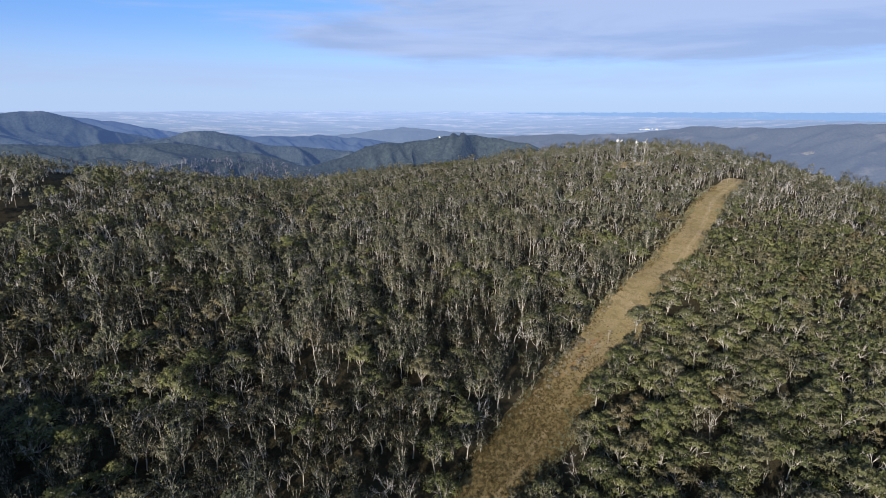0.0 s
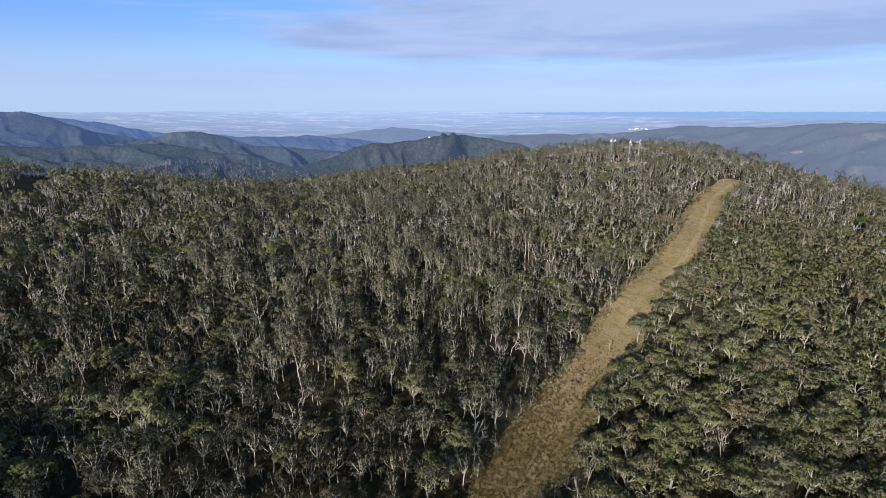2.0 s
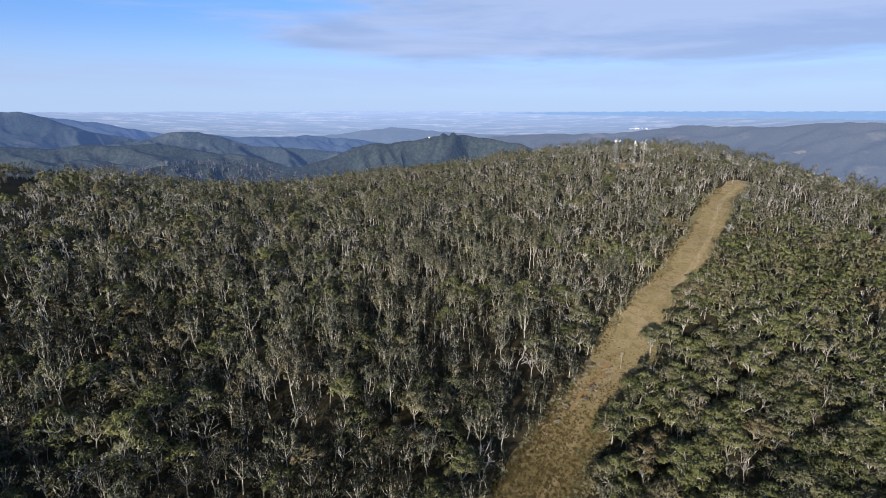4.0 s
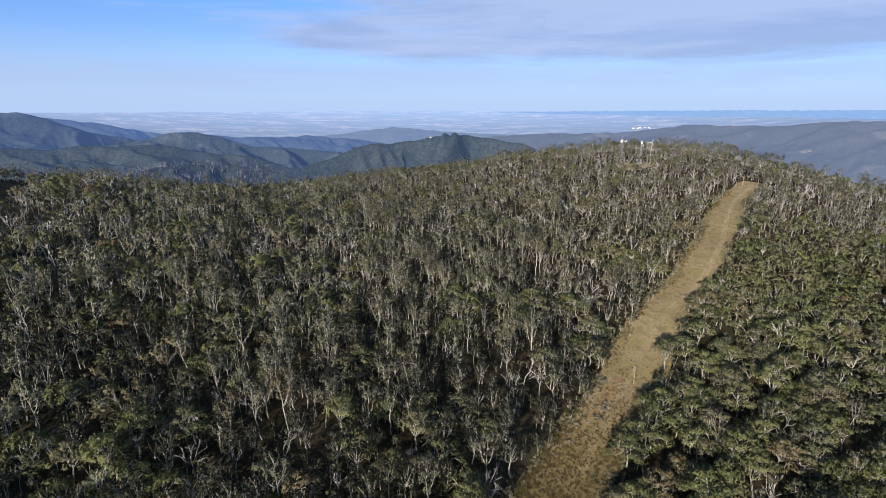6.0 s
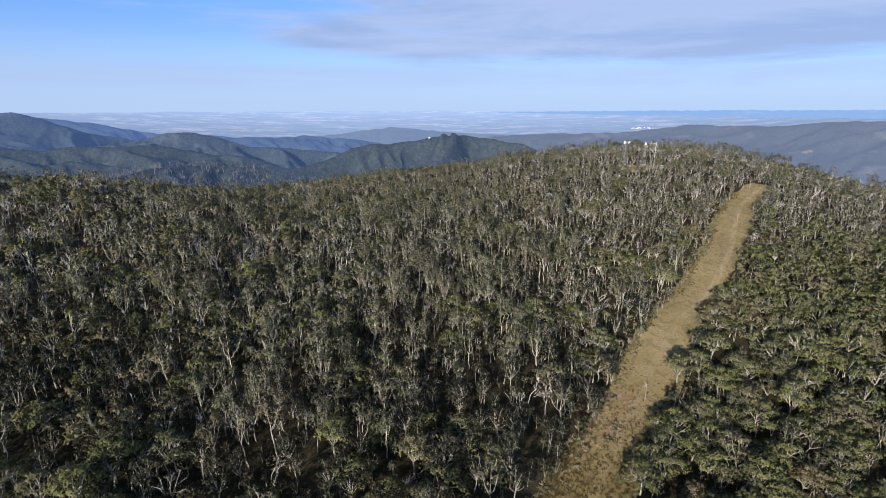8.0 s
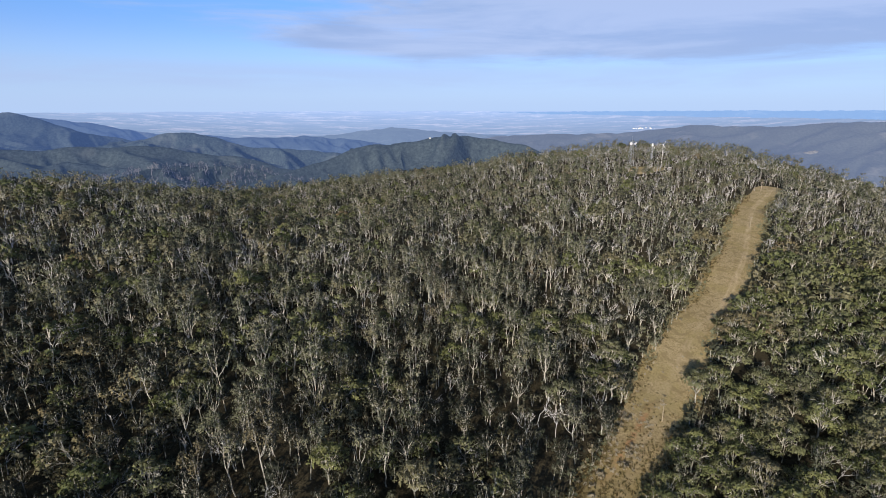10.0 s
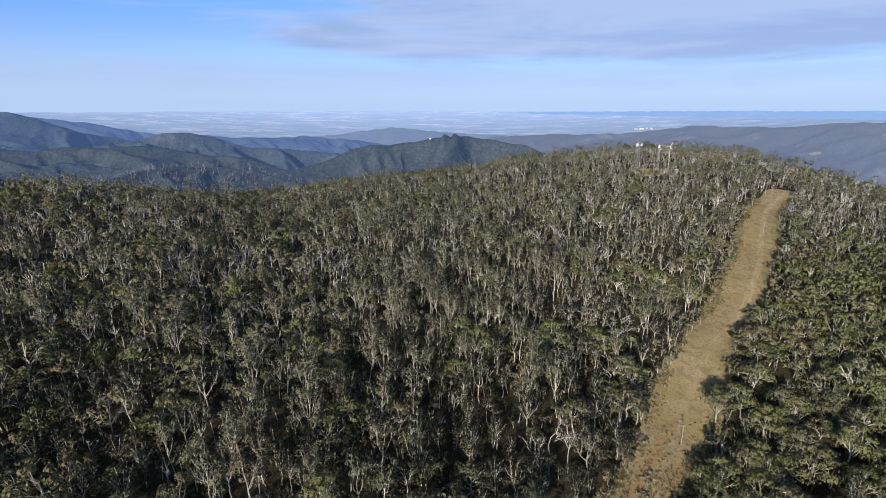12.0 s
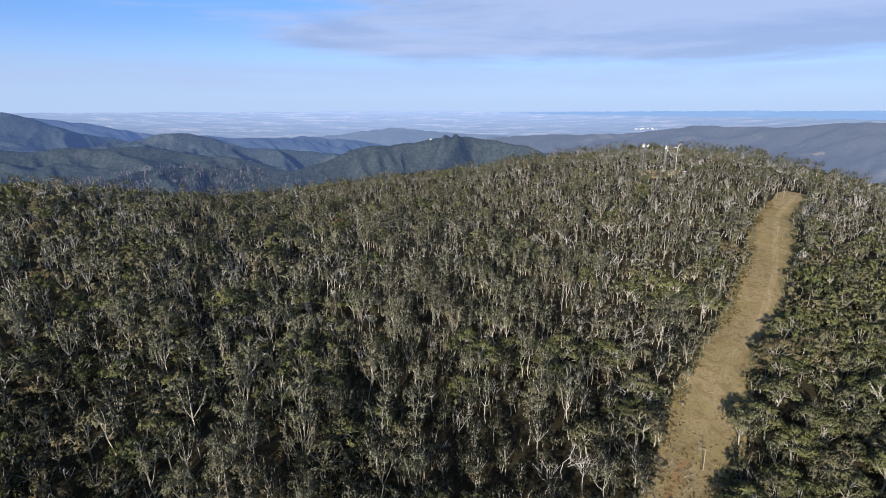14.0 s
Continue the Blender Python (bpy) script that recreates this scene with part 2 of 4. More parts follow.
def plain_material():
    mat, nt, N, L = material("farmland_in_haze")
    p = position(nt)
    mp = N("ShaderNodeMapping")
    mp.inputs["Scale"].default_value = (0.0040, 0.0120, 0.0)
    L(p, mp.inputs[0])
    f = noise_node(nt, 1.0, 6, 0.66, mp.outputs[0])
    g = noise_node(nt, 3.4, 4, 0.6, mp.outputs[0])
    w = noise_node(nt, 0.35, 2, 0.5, mp.outputs[0])
    col = ramp_node(nt, f, [(0.38, (0.014, 0.022, 0.016)), (0.5, (0.04, 0.045, 0.030)), (0.64, (0.11, 0.092, 0.06))])
    bare = math_node(nt, "ADD", math_node(nt, "MULTIPLY", f, 0.4), math_node(nt, "ADD", math_node(nt, "MULTIPLY", g, 0.35), math_node(nt, "MULTIPLY", w, 0.25)))
    sep = N("ShaderNodeSeparateXYZ")
    L(p, sep.inputs[0])
    open_land = step_node(nt, sep.outputs[1], 2700, 3500)
    col = mix_node(nt, math_node(nt, "MULTIPLY", step_node(nt, bare, 0.515, 0.58), math_node(nt, "MULTIPLY", open_land, 0.6)), col, (0.34, 0.265, 0.20))
    b, out = finish(nt, col, 0.95, spec=0.0)
    # haze over the plain put in as blue emission, stronger farther out
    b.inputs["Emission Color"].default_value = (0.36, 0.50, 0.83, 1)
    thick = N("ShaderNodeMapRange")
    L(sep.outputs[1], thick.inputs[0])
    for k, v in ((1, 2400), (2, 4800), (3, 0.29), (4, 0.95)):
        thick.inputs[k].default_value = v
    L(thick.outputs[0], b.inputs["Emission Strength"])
    return mat


def plain_colour(name, colour, rough=0.5, metal=0.0, vary=0.25, scale=3.0):
    mat, nt, N, L = material(name)
    f = noise_node(nt, scale, 4, 0.6, position(nt))
    col = mix_node(nt, math_node(nt, "MULTIPLY", f, vary), colour, tuple(c * 0.45 for c in colour))
    finish(nt, col, rough, metal=metal)
    return mat


M_POLE = plain_colour("weathered_pole_wood", (0.50, 0.42, 0.32), 0.85, vary=0.5)
M_STEEL = plain_colour("galvanised_steel", (0.55, 0.56, 0.57), 0.45, 0.7)
M_WHITE = plain_colour("white_paint", (0.82, 0.82, 0.80), 0.4)
M_HUT = plain_colour("cream_sheet_metal", (0.44, 0.435, 0.41), 0.5)
M_ROOF = plain_colour("grey_roof_sheet", (0.42, 0.43, 0.44), 0.45)
M_CERAMIC = plain_colour("brown_ceramic", (0.12, 0.06, 0.035), 0.25)
# the far rock glows blue as well: haze put into its emission
M_ROCK = backdrop_material("granite_in_haze", (0.16, 0.155, 0.15), (0.25, 0.36, 0.66), 0.22, 0.03)

# ---- the lie of the land ----
# heights of the mountain every 180 m, row by row away from the first eye; smoothed by a cubic spline
GX, GY, GSTEP = -720.0, -180.0, 180.0
HEIGHTS = np.array([
    [30, -28, -49, -61, -66, -83, -95, -100, -93, -79],
    [34, 10, -14, -32, -44, -56, -69, -76, -77, -74],
    [74, 48, 22, -4, -24, -30, -42, -52, -60, -68],
    [101, 79, 56, 24, 5, 14, -6, -23, -43, -67],
    [90, 85, 73, 39, 36, 43, 40, 22, -22, -73],
    [47, 62, 59, 18, 28, 59, 72, 50, -3, -86],
    [25, 17, -4, 28, 52, 74, 106, 30, -24, -98],
    [46, 12, -27, -14, 15, 21, 37, -3, -53, -103],
    [65, 24, -17, -47, -61, -62, -63, -70, -86, -105],
], float)
CUT = np.array([(-120, -80), (-72, 20), (-25, 110), (5, 170), (21, 200), (40, 226), (66, 266), (93, 302), (117, 337), (149, 381), (189, 424), (237, 490), (277, 552), (311, 602), (347, 640), (375, 674)], float)


def smooth(v, lo, hi):
    t = np.clip((v - lo) / (hi - lo), 0, 1)
    return t * t * (3 - 2 * t)


def land(x, y):
    """The ground's height."""
    x, y = np.asarray(x, float), np.asarray(y, float)
    ny, nx = HEIGHTS.shape
    a, b = np.clip((x - GX) / GSTEP, 1, nx - 2.001), np.clip((y - GY) / GSTEP, 1, ny - 2.001)
    i, j = a.astype(int), b.astype(int)
    u, v = a - i, b - j
    wx = ((1 - u) ** 3 / 6, (3 * u ** 3 - 6 * u ** 2 + 4) / 6, (-3 * u ** 3 + 3 * u ** 2 + 3 * u + 1) / 6, u ** 3 / 6)
    wy = ((1 - v) ** 3 / 6, (3 * v ** 3 - 6 * v ** 2 + 4) / 6, (-3 * v ** 3 + 3 * v ** 2 + 3 * v + 1) / 6, v ** 3 / 6)
    z = sum(wy[q] * wx[p] * HEIGHTS[j - 1 + q, i - 1 + p] for q in range(4) for p in range(4))
    d = np.hypot((x - 50) / 850, (y - 430) / 800)
    w = 1 - smooth(d, 0.80, 1.2)
    r = np.hypot(x, y)
    valley = -95 - 65 * smooth(r, 1000, 2000) + np.maximum(0, r - 2700) * 0.1053
    z = w * z + (1 - w) * valley
    # an unseen knoll behind the first eye, added to cast shade into the gully
    z = z + 116 * np.exp(-((x + 280) / 95) ** 2 - ((y + 5) / 80) ** 2)
    return z + 1.6 * np.sin(x * 0.043 + 1.3) * np.sin(y * 0.037) * w


def along_cut(x, y):
    """Distance from the cut's middle line, and how far along it, in metres."""
    x, y = np.asarray(x, float), np.asarray(y, float)
    best, where, s0 = np.full(x.shape, 1e9), np.zeros(x.shape), 0.0
    for p, q in zip(CUT[:-1], CUT[1:]):
        d = q - p
        n = np.hypot(*d)
        t = np.clip(((x - p[0]) * d[0] + (y - p[1]) * d[1]) / n ** 2, 0, 1)
        dist = np.hypot(x - p[0] - t * d[0], y - p[1] - t * d[1])
        side = np.sign((x - p[0]) * d[1] - (y - p[1]) * d[0])
        hit = dist < np.abs(best)
        best = np.where(hit, dist * np.where(side == 0, 1, side), best)
        where = np.where(hit, s0 + t * n, where)
        s0 += n
    return best, where


def value_noise(x, y, scale, seed):
    rng = np.random.RandomState(seed)
    t = rng.rand(64, 64)
    u, v = np.asarray(x) / scale + 200, np.asarray(y) / scale + 200
    i, j = np.floor(u).astype(int), np.floor(v).astype(int)
    a, b = smooth(u - i, 0, 1), smooth(v - j, 0, 1)

    def g(p, q):
        return t[p % 64, q % 64]

    return (g(i, j) * (1 - a) + g(i + 1, j) * a) * (1 - b) + (g(i, j + 1) * (1 - a) + g(i + 1, j + 1) * a) * b


def mesh_object(name, verts, faces, mats, index=None, smooth_shade=False, attrs=(), parent=None):
    """One mesh object from arrays; faces all have three or all four corners."""
    me = bpy.data.meshes.new(name)
    verts, faces = np.asarray(verts, np.float32), np.asarray(faces, np.int32)
    n, k = faces.shape
    me.vertices.add(len(verts))
    me.vertices.foreach_set("co", verts.ravel())
    me.loops.add(n * k)
    me.loops.foreach_set("vertex_index", faces.ravel())
    me.polygons.add(n)
    me.polygons.foreach_set("loop_start", np.arange(n, dtype=np.int32) * k)
    for mat in mats:
        me.materials.append(mat)
    if index is not None:
        me.polygons.foreach_set("material_index", np.asarray(index, np.int32))
    me.polygons.foreach_set("use_smooth", np.full(n, smooth_shade))
    for key, values in attrs:
        values = np.asarray(values, np.float32)
        if values.ndim == 2:
            me.attributes.new(key, "FLOAT_VECTOR", "POINT").data.foreach_set("vector", values.ravel())
        else:
            me.attributes.new(key, "FLOAT", "POINT").data.foreach_set("value", values)
    me.update(calc_edges=True)
    ob = new(name, me)
    ob.parent = parent
    return ob


def grid_faces(nu, nv, wrap=False):
    i, j = np.meshgrid(np.arange(nu if wrap else nu - 1), np.arange(nv - 1), indexing="ij")
    a, b = i * nv + j, ((i + 1) % nu) * nv + j
    return np.stack([a, b, b + 1, a + 1], -1).reshape(-1, 4)


def build_ground():
    az = np.concatenate([np.arange(-58, 58, 0.6), np.arange(58, 302, 4.0)])
    r = np.concatenate([[1.0], np.arange(20, 1300, 11.0), 1300 * (4950 / 1300) ** (np.arange(0, 61) / 60)])
    A, R = np.meshgrid(np.radians(az), r, indexing="ij")
    x, y = R * np.sin(A), R * np.cos(A)
    v = np.stack([x, y, land(x, y)], -1).reshape(-1, 3)
    ob = mesh_object("ground", v, grid_faces(len(az), len(r), True)[:, ::-1], [M_FLOOR], smooth_shade=True)
    tagged(ob, "dark leaf-littered forest floor of the mountain", "ground", kind="structure")


build_ground()


def build_cut():
    total = along_cut(CUT[-1:, 0], CUT[-1:, 1])[1][0]
    s = np.arange(0, total + 1, 2.5)
    seg = np.concatenate([[0], np.cumsum(np.hypot(*np.diff(CUT, axis=0).T))])
    cx, cy = np.interp(s, seg, CUT[:, 0]), np.interp(s, seg, CUT[:, 1])
    k = np.ones(9) / 9
    cx = np.convolve(np.pad(cx, 4, "edge"), k, "valid")
    cy = np.convolve(np.pad(cy, 4, "edge"), k, "valid")
    tx, ty = np.gradient(cx), np.gradient(cy)
    n = np.hypot(tx, ty)
    tx, ty = tx / n, ty / n
    off = np.linspace(-1, 1, 31)
    half = 18.3 + 2.2 * np.sin((s - 212) * 0.051) + 1.2 * np.sin((s - 212) * 0.17 + 1)
    half *= 1 - 0.14 * smooth(s, total - 130, total - 30)
    half[-4:] *= (1.0, 0.97, 0.92, 0.78)
    W = half[:, None] * off[None]
    x, y = cx[:, None] + ty[:, None] * W, cy[:, None] - tx[:, None] * W
    z = land(x, y) + 0.35 - 0.9 * np.abs(off[None]) ** 6 + 0.12 * np.sin(x * 1.1) * np.sin(y * 0.9)
    mid = 2.5 + 2.0 * np.sin((s[:, None] - 212) * 0.018)
    worn = np.exp(-((np.abs(W - mid) - 1.0) / 0.75) ** 2) * (0.35 + 0.65 * smooth(s[:, None], 502, 632))
    clay = np.exp(-((W + 4.5 - 0.06 * (s[:, None] - 437)) / 1.5) ** 2) * smooth(s[:, None], 397, 427) * (1 - smooth(s[:, None], 447, 474))
    ob = mesh_object("track", np.stack([x, y, z], -1).reshape(-1, 3), grid_faces(len(s), len(off))[:, ::-1], [M_GRASS], smooth_shade=True,
                     attrs=(("worn", worn.ravel()), ("clay", clay.ravel())))
    tagged(ob, "broad cut of dry straw-coloured grass with faint wheel ruts", "track", kind="structure")


build_cut()

# ---- far hills and plain ----
def build_plain():
    az = np.radians(np.arange(-75, 75.1, 0.75))
    r = 1900 * (4940 / 1900) ** (np.arange(0, 71) / 70)
    A, R = np.meshgrid(az, r, indexing="ij")
    x, y = R * np.sin(A), R * np.cos(A)
    rough = 3.0 * np.sin(x * 0.011 + y * 0.004) * np.sin(y * 0.013 - x * 0.003)
    v = np.stack([x, y, land(x, y) + 4 + rough * smooth(R, 1900, 2300)], -1).reshape(-1, 3)
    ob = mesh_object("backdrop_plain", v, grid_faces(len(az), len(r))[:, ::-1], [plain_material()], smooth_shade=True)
    tagged(ob, "distant hazy farming plain with pale fields", "plain", kind="structure")


build_plain()


def folds(u, w, seed):
    """Branching crests and gullies, between 0 and 1."""
    total, gain = 0, 0
    for q in range(5):
        k = 1.9 ** q
        c, s = math.cos(q * 0.5), math.sin(q * 0.5)
        a, b = (c * u - s * w * 0.6) * k, (s * u * 0.6 + c * w) * k
        n = value_noise(a, b, 1.0, seed + 11 * q)
        total = total + 0.52 ** q * np.sqrt((2 * n - 1) ** 2 + 0.004)
        gain += 0.52 ** q
    return 1 - total / gain * 1.6


def ridge(name, label, crest, mat, spread, seed, spur=0.5, depth=160, skew=0.8, rough=1.0):
    """A long hill: a crest line, and two sides that run out slantwise in spurs and gullies."""
    crest = np.array(crest, float)
    seg = np.concatenate([[0], np.cumsum(np.hypot(*np.diff(crest[:, :2], axis=0).T))])
    n = int(max(160, min(420, seg[-1] / 7)))
    s = np.linspace(0, seg[-1], n)
    c = np.stack([np.interp(s, seg, crest[:, k]) for k in range(3)], -1)
    ker = np.hanning(max(5, n // 16) + 2)[1:-1]
    ker /= ker.sum()
    pad = len(ker) // 2
    c = np.stack([np.convolve(np.pad(c[:, k], pad, "edge"), ker, "same")[pad:pad + n] for k in range(3)], -1)
    t = np.gradient(c[:, :2], axis=0)
    t /= np.hypot(*t.T)[:, None]
    nv = 31 if depth < 65 else 71
    v = np.linspace(-1, 1, nv)
    V = np.sign(v) * np.abs(v) ** 1.25
    rng = np.random.RandomState(seed)
    ph = rng.rand(4) * 6.28
    av = np.abs(V)[None] + 0 * s[:, None]
    wl = min(spread * 0.40, 240.0)
    u = s[:, None] / wl + skew * av * spread / wl * 0.5 + 0.25 * np.sin(av * 5 + ph[0])
    w = V[None] * spread / wl * 0.55 + 0 * s[:, None]
    u, w = u + 0.5 * (value_noise(u, w, 0.9, seed + 1) - 0.5), w + 0.3 * (value_noise(u, w, 0.8, seed + 2) - 0.5)
    rel = folds(u, w, seed + 5)
    rise = smooth(av, 0.0, 0.13) * (1 - 0.5 * smooth(av, 0.7, 1.0))
    down = depth * (0.95 * av ** 1.1 - spur * (rel - 0.62) * rise)
    down += 2.5 * np.sin(s[:, None] * 0.05 + ph[1]) * np.sin(s[:, None] * 0.021 + ph[2])
    x = c[:, 0:1] + t[:, 1:2] * V[None] * spread
    y = c[:, 1:2] - t[:, 0:1] * V[None] * spread
    z = c[:, 2:3] - down
    z += rough * (9.0 * (value_noise(x, y, 150, seed + 41) - 0.5) + 6.0 * (value_noise(x, y, 62, seed + 42) - 0.5))
    z += 4.0 * (value_noise(x, y, 26, seed + 40) - 0.5) * np.clip(av * 4, 0.35, 1) + rng.randn(n, nv) * 0.4
    ob = mesh_object(name, np.stack([x, y, z], -1).reshape(-1, 3), grid_faces(n, nv)[:, ::-1], [mat], smooth_shade=True)
    return tagged(ob, label, "hill", kind="structure")


# haze colour that the far hills give off as emission
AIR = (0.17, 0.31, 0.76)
ridge("backdrop_spur", "low spur of grey dead-topped forest",
      [(-758, 1185, -27), (-700, 1259, -12), (-654, 1332, -1), (-606, 1390, 3), (-547, 1438, 0), (-469, 1446, -8), (-381, 1422, -22), (-307, 1390, -39), (-222, 1356, -63)],
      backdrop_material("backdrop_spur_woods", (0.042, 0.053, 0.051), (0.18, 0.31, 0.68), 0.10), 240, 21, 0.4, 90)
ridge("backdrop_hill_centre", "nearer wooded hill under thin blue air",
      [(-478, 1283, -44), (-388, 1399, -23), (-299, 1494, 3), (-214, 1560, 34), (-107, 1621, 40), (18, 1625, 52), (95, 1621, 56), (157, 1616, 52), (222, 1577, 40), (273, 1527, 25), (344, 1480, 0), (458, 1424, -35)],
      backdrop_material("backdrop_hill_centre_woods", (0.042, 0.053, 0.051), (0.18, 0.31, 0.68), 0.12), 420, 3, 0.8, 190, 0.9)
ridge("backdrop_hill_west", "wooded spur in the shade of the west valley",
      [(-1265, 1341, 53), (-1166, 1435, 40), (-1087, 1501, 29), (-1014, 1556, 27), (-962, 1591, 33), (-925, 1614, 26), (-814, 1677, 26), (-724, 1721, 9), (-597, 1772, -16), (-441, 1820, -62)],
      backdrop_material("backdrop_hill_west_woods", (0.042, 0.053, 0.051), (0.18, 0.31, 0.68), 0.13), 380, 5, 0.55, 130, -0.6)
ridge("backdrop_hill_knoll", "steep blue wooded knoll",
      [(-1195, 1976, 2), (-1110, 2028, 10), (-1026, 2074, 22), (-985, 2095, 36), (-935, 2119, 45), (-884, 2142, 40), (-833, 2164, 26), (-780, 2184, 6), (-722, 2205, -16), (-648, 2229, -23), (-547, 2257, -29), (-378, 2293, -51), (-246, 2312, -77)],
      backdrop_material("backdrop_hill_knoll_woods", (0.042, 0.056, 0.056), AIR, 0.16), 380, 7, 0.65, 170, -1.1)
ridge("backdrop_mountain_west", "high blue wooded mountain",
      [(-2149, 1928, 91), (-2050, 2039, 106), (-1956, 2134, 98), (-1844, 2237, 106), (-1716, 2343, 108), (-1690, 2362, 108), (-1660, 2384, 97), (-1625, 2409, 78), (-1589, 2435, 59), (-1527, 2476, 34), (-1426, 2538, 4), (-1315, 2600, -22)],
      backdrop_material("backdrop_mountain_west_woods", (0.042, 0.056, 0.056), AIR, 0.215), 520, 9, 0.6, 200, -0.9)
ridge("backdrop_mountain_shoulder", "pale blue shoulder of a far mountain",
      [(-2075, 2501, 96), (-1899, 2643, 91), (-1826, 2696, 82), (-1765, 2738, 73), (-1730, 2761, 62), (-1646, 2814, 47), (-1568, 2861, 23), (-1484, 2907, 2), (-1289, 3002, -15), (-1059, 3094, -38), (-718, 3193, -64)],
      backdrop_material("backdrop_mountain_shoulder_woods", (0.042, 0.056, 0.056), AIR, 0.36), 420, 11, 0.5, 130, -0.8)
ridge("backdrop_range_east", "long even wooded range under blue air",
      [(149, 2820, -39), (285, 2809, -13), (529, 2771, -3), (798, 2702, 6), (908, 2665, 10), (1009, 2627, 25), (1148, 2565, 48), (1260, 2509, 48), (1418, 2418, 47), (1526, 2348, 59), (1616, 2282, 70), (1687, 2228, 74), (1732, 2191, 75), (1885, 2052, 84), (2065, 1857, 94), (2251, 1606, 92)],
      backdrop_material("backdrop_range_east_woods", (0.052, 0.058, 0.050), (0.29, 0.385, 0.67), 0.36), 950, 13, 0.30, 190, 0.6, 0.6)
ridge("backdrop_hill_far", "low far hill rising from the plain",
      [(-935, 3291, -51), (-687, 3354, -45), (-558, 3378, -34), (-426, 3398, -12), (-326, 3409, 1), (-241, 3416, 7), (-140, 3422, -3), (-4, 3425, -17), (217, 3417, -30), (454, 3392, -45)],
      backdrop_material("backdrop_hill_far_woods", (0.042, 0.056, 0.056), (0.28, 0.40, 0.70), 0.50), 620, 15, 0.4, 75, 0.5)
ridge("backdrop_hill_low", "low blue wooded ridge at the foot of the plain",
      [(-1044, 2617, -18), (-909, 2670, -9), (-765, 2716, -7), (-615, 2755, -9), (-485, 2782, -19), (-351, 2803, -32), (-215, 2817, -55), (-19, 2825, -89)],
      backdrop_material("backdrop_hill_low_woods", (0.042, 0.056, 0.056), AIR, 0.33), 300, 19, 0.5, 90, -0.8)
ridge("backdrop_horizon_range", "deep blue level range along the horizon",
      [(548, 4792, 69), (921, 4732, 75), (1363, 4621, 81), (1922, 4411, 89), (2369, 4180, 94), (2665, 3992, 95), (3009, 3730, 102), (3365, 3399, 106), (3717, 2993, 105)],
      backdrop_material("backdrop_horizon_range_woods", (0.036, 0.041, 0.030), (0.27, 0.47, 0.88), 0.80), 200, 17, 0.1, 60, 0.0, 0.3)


# ---- trees ----
UP = np.array([0.0, 0.0, 1.0])


class Shape:
    """Gathers the triangles of wood (trunk 0, then limb by limb) and of leaves, and how the leaves lie."""

    def __init__(self):
        self.v, self.f, self.m, self.g, self.d, self.n, self.limb = [], [], [], [], [], 0, 0

    def add(self, v, f, m, d=None):
        self.v.append(np.asarray(v, float))
        self.f.append(np.asarray(f, int) + self.n)
        self.m.append(np.full(len(f), m))
        self.g.append(np.full(len(f), self.limb))
        self.d.append(np.zeros((len(v), 3)) if d is None else d)
        self.n += len(v)

    def arrays(self, only=None, limb=None):
        v, f, m, g = np.concatenate(self.v), np.concatenate(self.f), np.concatenate(self.m), np.concatenate(self.g)
        d = np.concatenate(self.d)
        if only is None:
            return v, f, m, d
        f = f[(m == only) if limb is None else (m == only) & (g == limb)]
        used, back = np.unique(f, return_inverse=True)
        return v[used], back.reshape(-1, 3), np.zeros(len(f), int), d[used]


def tube(shape, pts, radii, sides):
    pts = np.asarray(pts, float)
    n = len(pts)
    d = np.gradient(pts, axis=0)
    d /= np.linalg.norm(d, axis=1)[:, None] + 1e-9
    side = np.cross(d, (0.31, 0.95, 0.05))
    side /= np.linalg.norm(side, axis=1)[:, None] + 1e-9
    other = np.cross(d, side)
    a = np.arange(sides) * 2 * math.pi / sides
    ring = side[:, None] * np.cos(a)[None, :, None] + other[:, None] * np.sin(a)[None, :, None]
    v = (pts[:, None] + ring * np.asarray(radii)[:, None, None]).reshape(-1, 3)
    f = []
    for i in range(n - 1):
        for k in range(sides):
            p, q = i * sides + k, i * sides + (k + 1) % sides
            f += [(p, q, q + sides), (p, q + sides, p + sides)]
    shape.add(v, f, 0)


def twigs(shape, rng, starts, ways, length, radius):
    """Fine tapered twigs, three-sided, one at each start."""
    n = len(starts)
    w = ways / (np.linalg.norm(ways, axis=1)[:, None] + 1e-9)
    side = np.cross(w, (0.31, 0.95, 0.05))
    side /= np.linalg.norm(side, axis=1)[:, None] + 1e-9
    other = np.cross(w, side)
    v = np.empty((n, 4, 3))
    for k in range(3):
        a = k * 2.0944
        v[:, k] = starts + (side * math.cos(a) + other * math.sin(a)) * radius
    v[:, 3] = starts + w * (length * rng.uniform(0.6, 1.2, n))[:, None]
    f = (np.array([(0, 1, 3), (1, 2, 3), (2, 0, 3)])[None] + (np.arange(n) * 4)[:, None, None]).reshape(-1, 3)
    shape.add(v.reshape(-1, 3), f, 0)


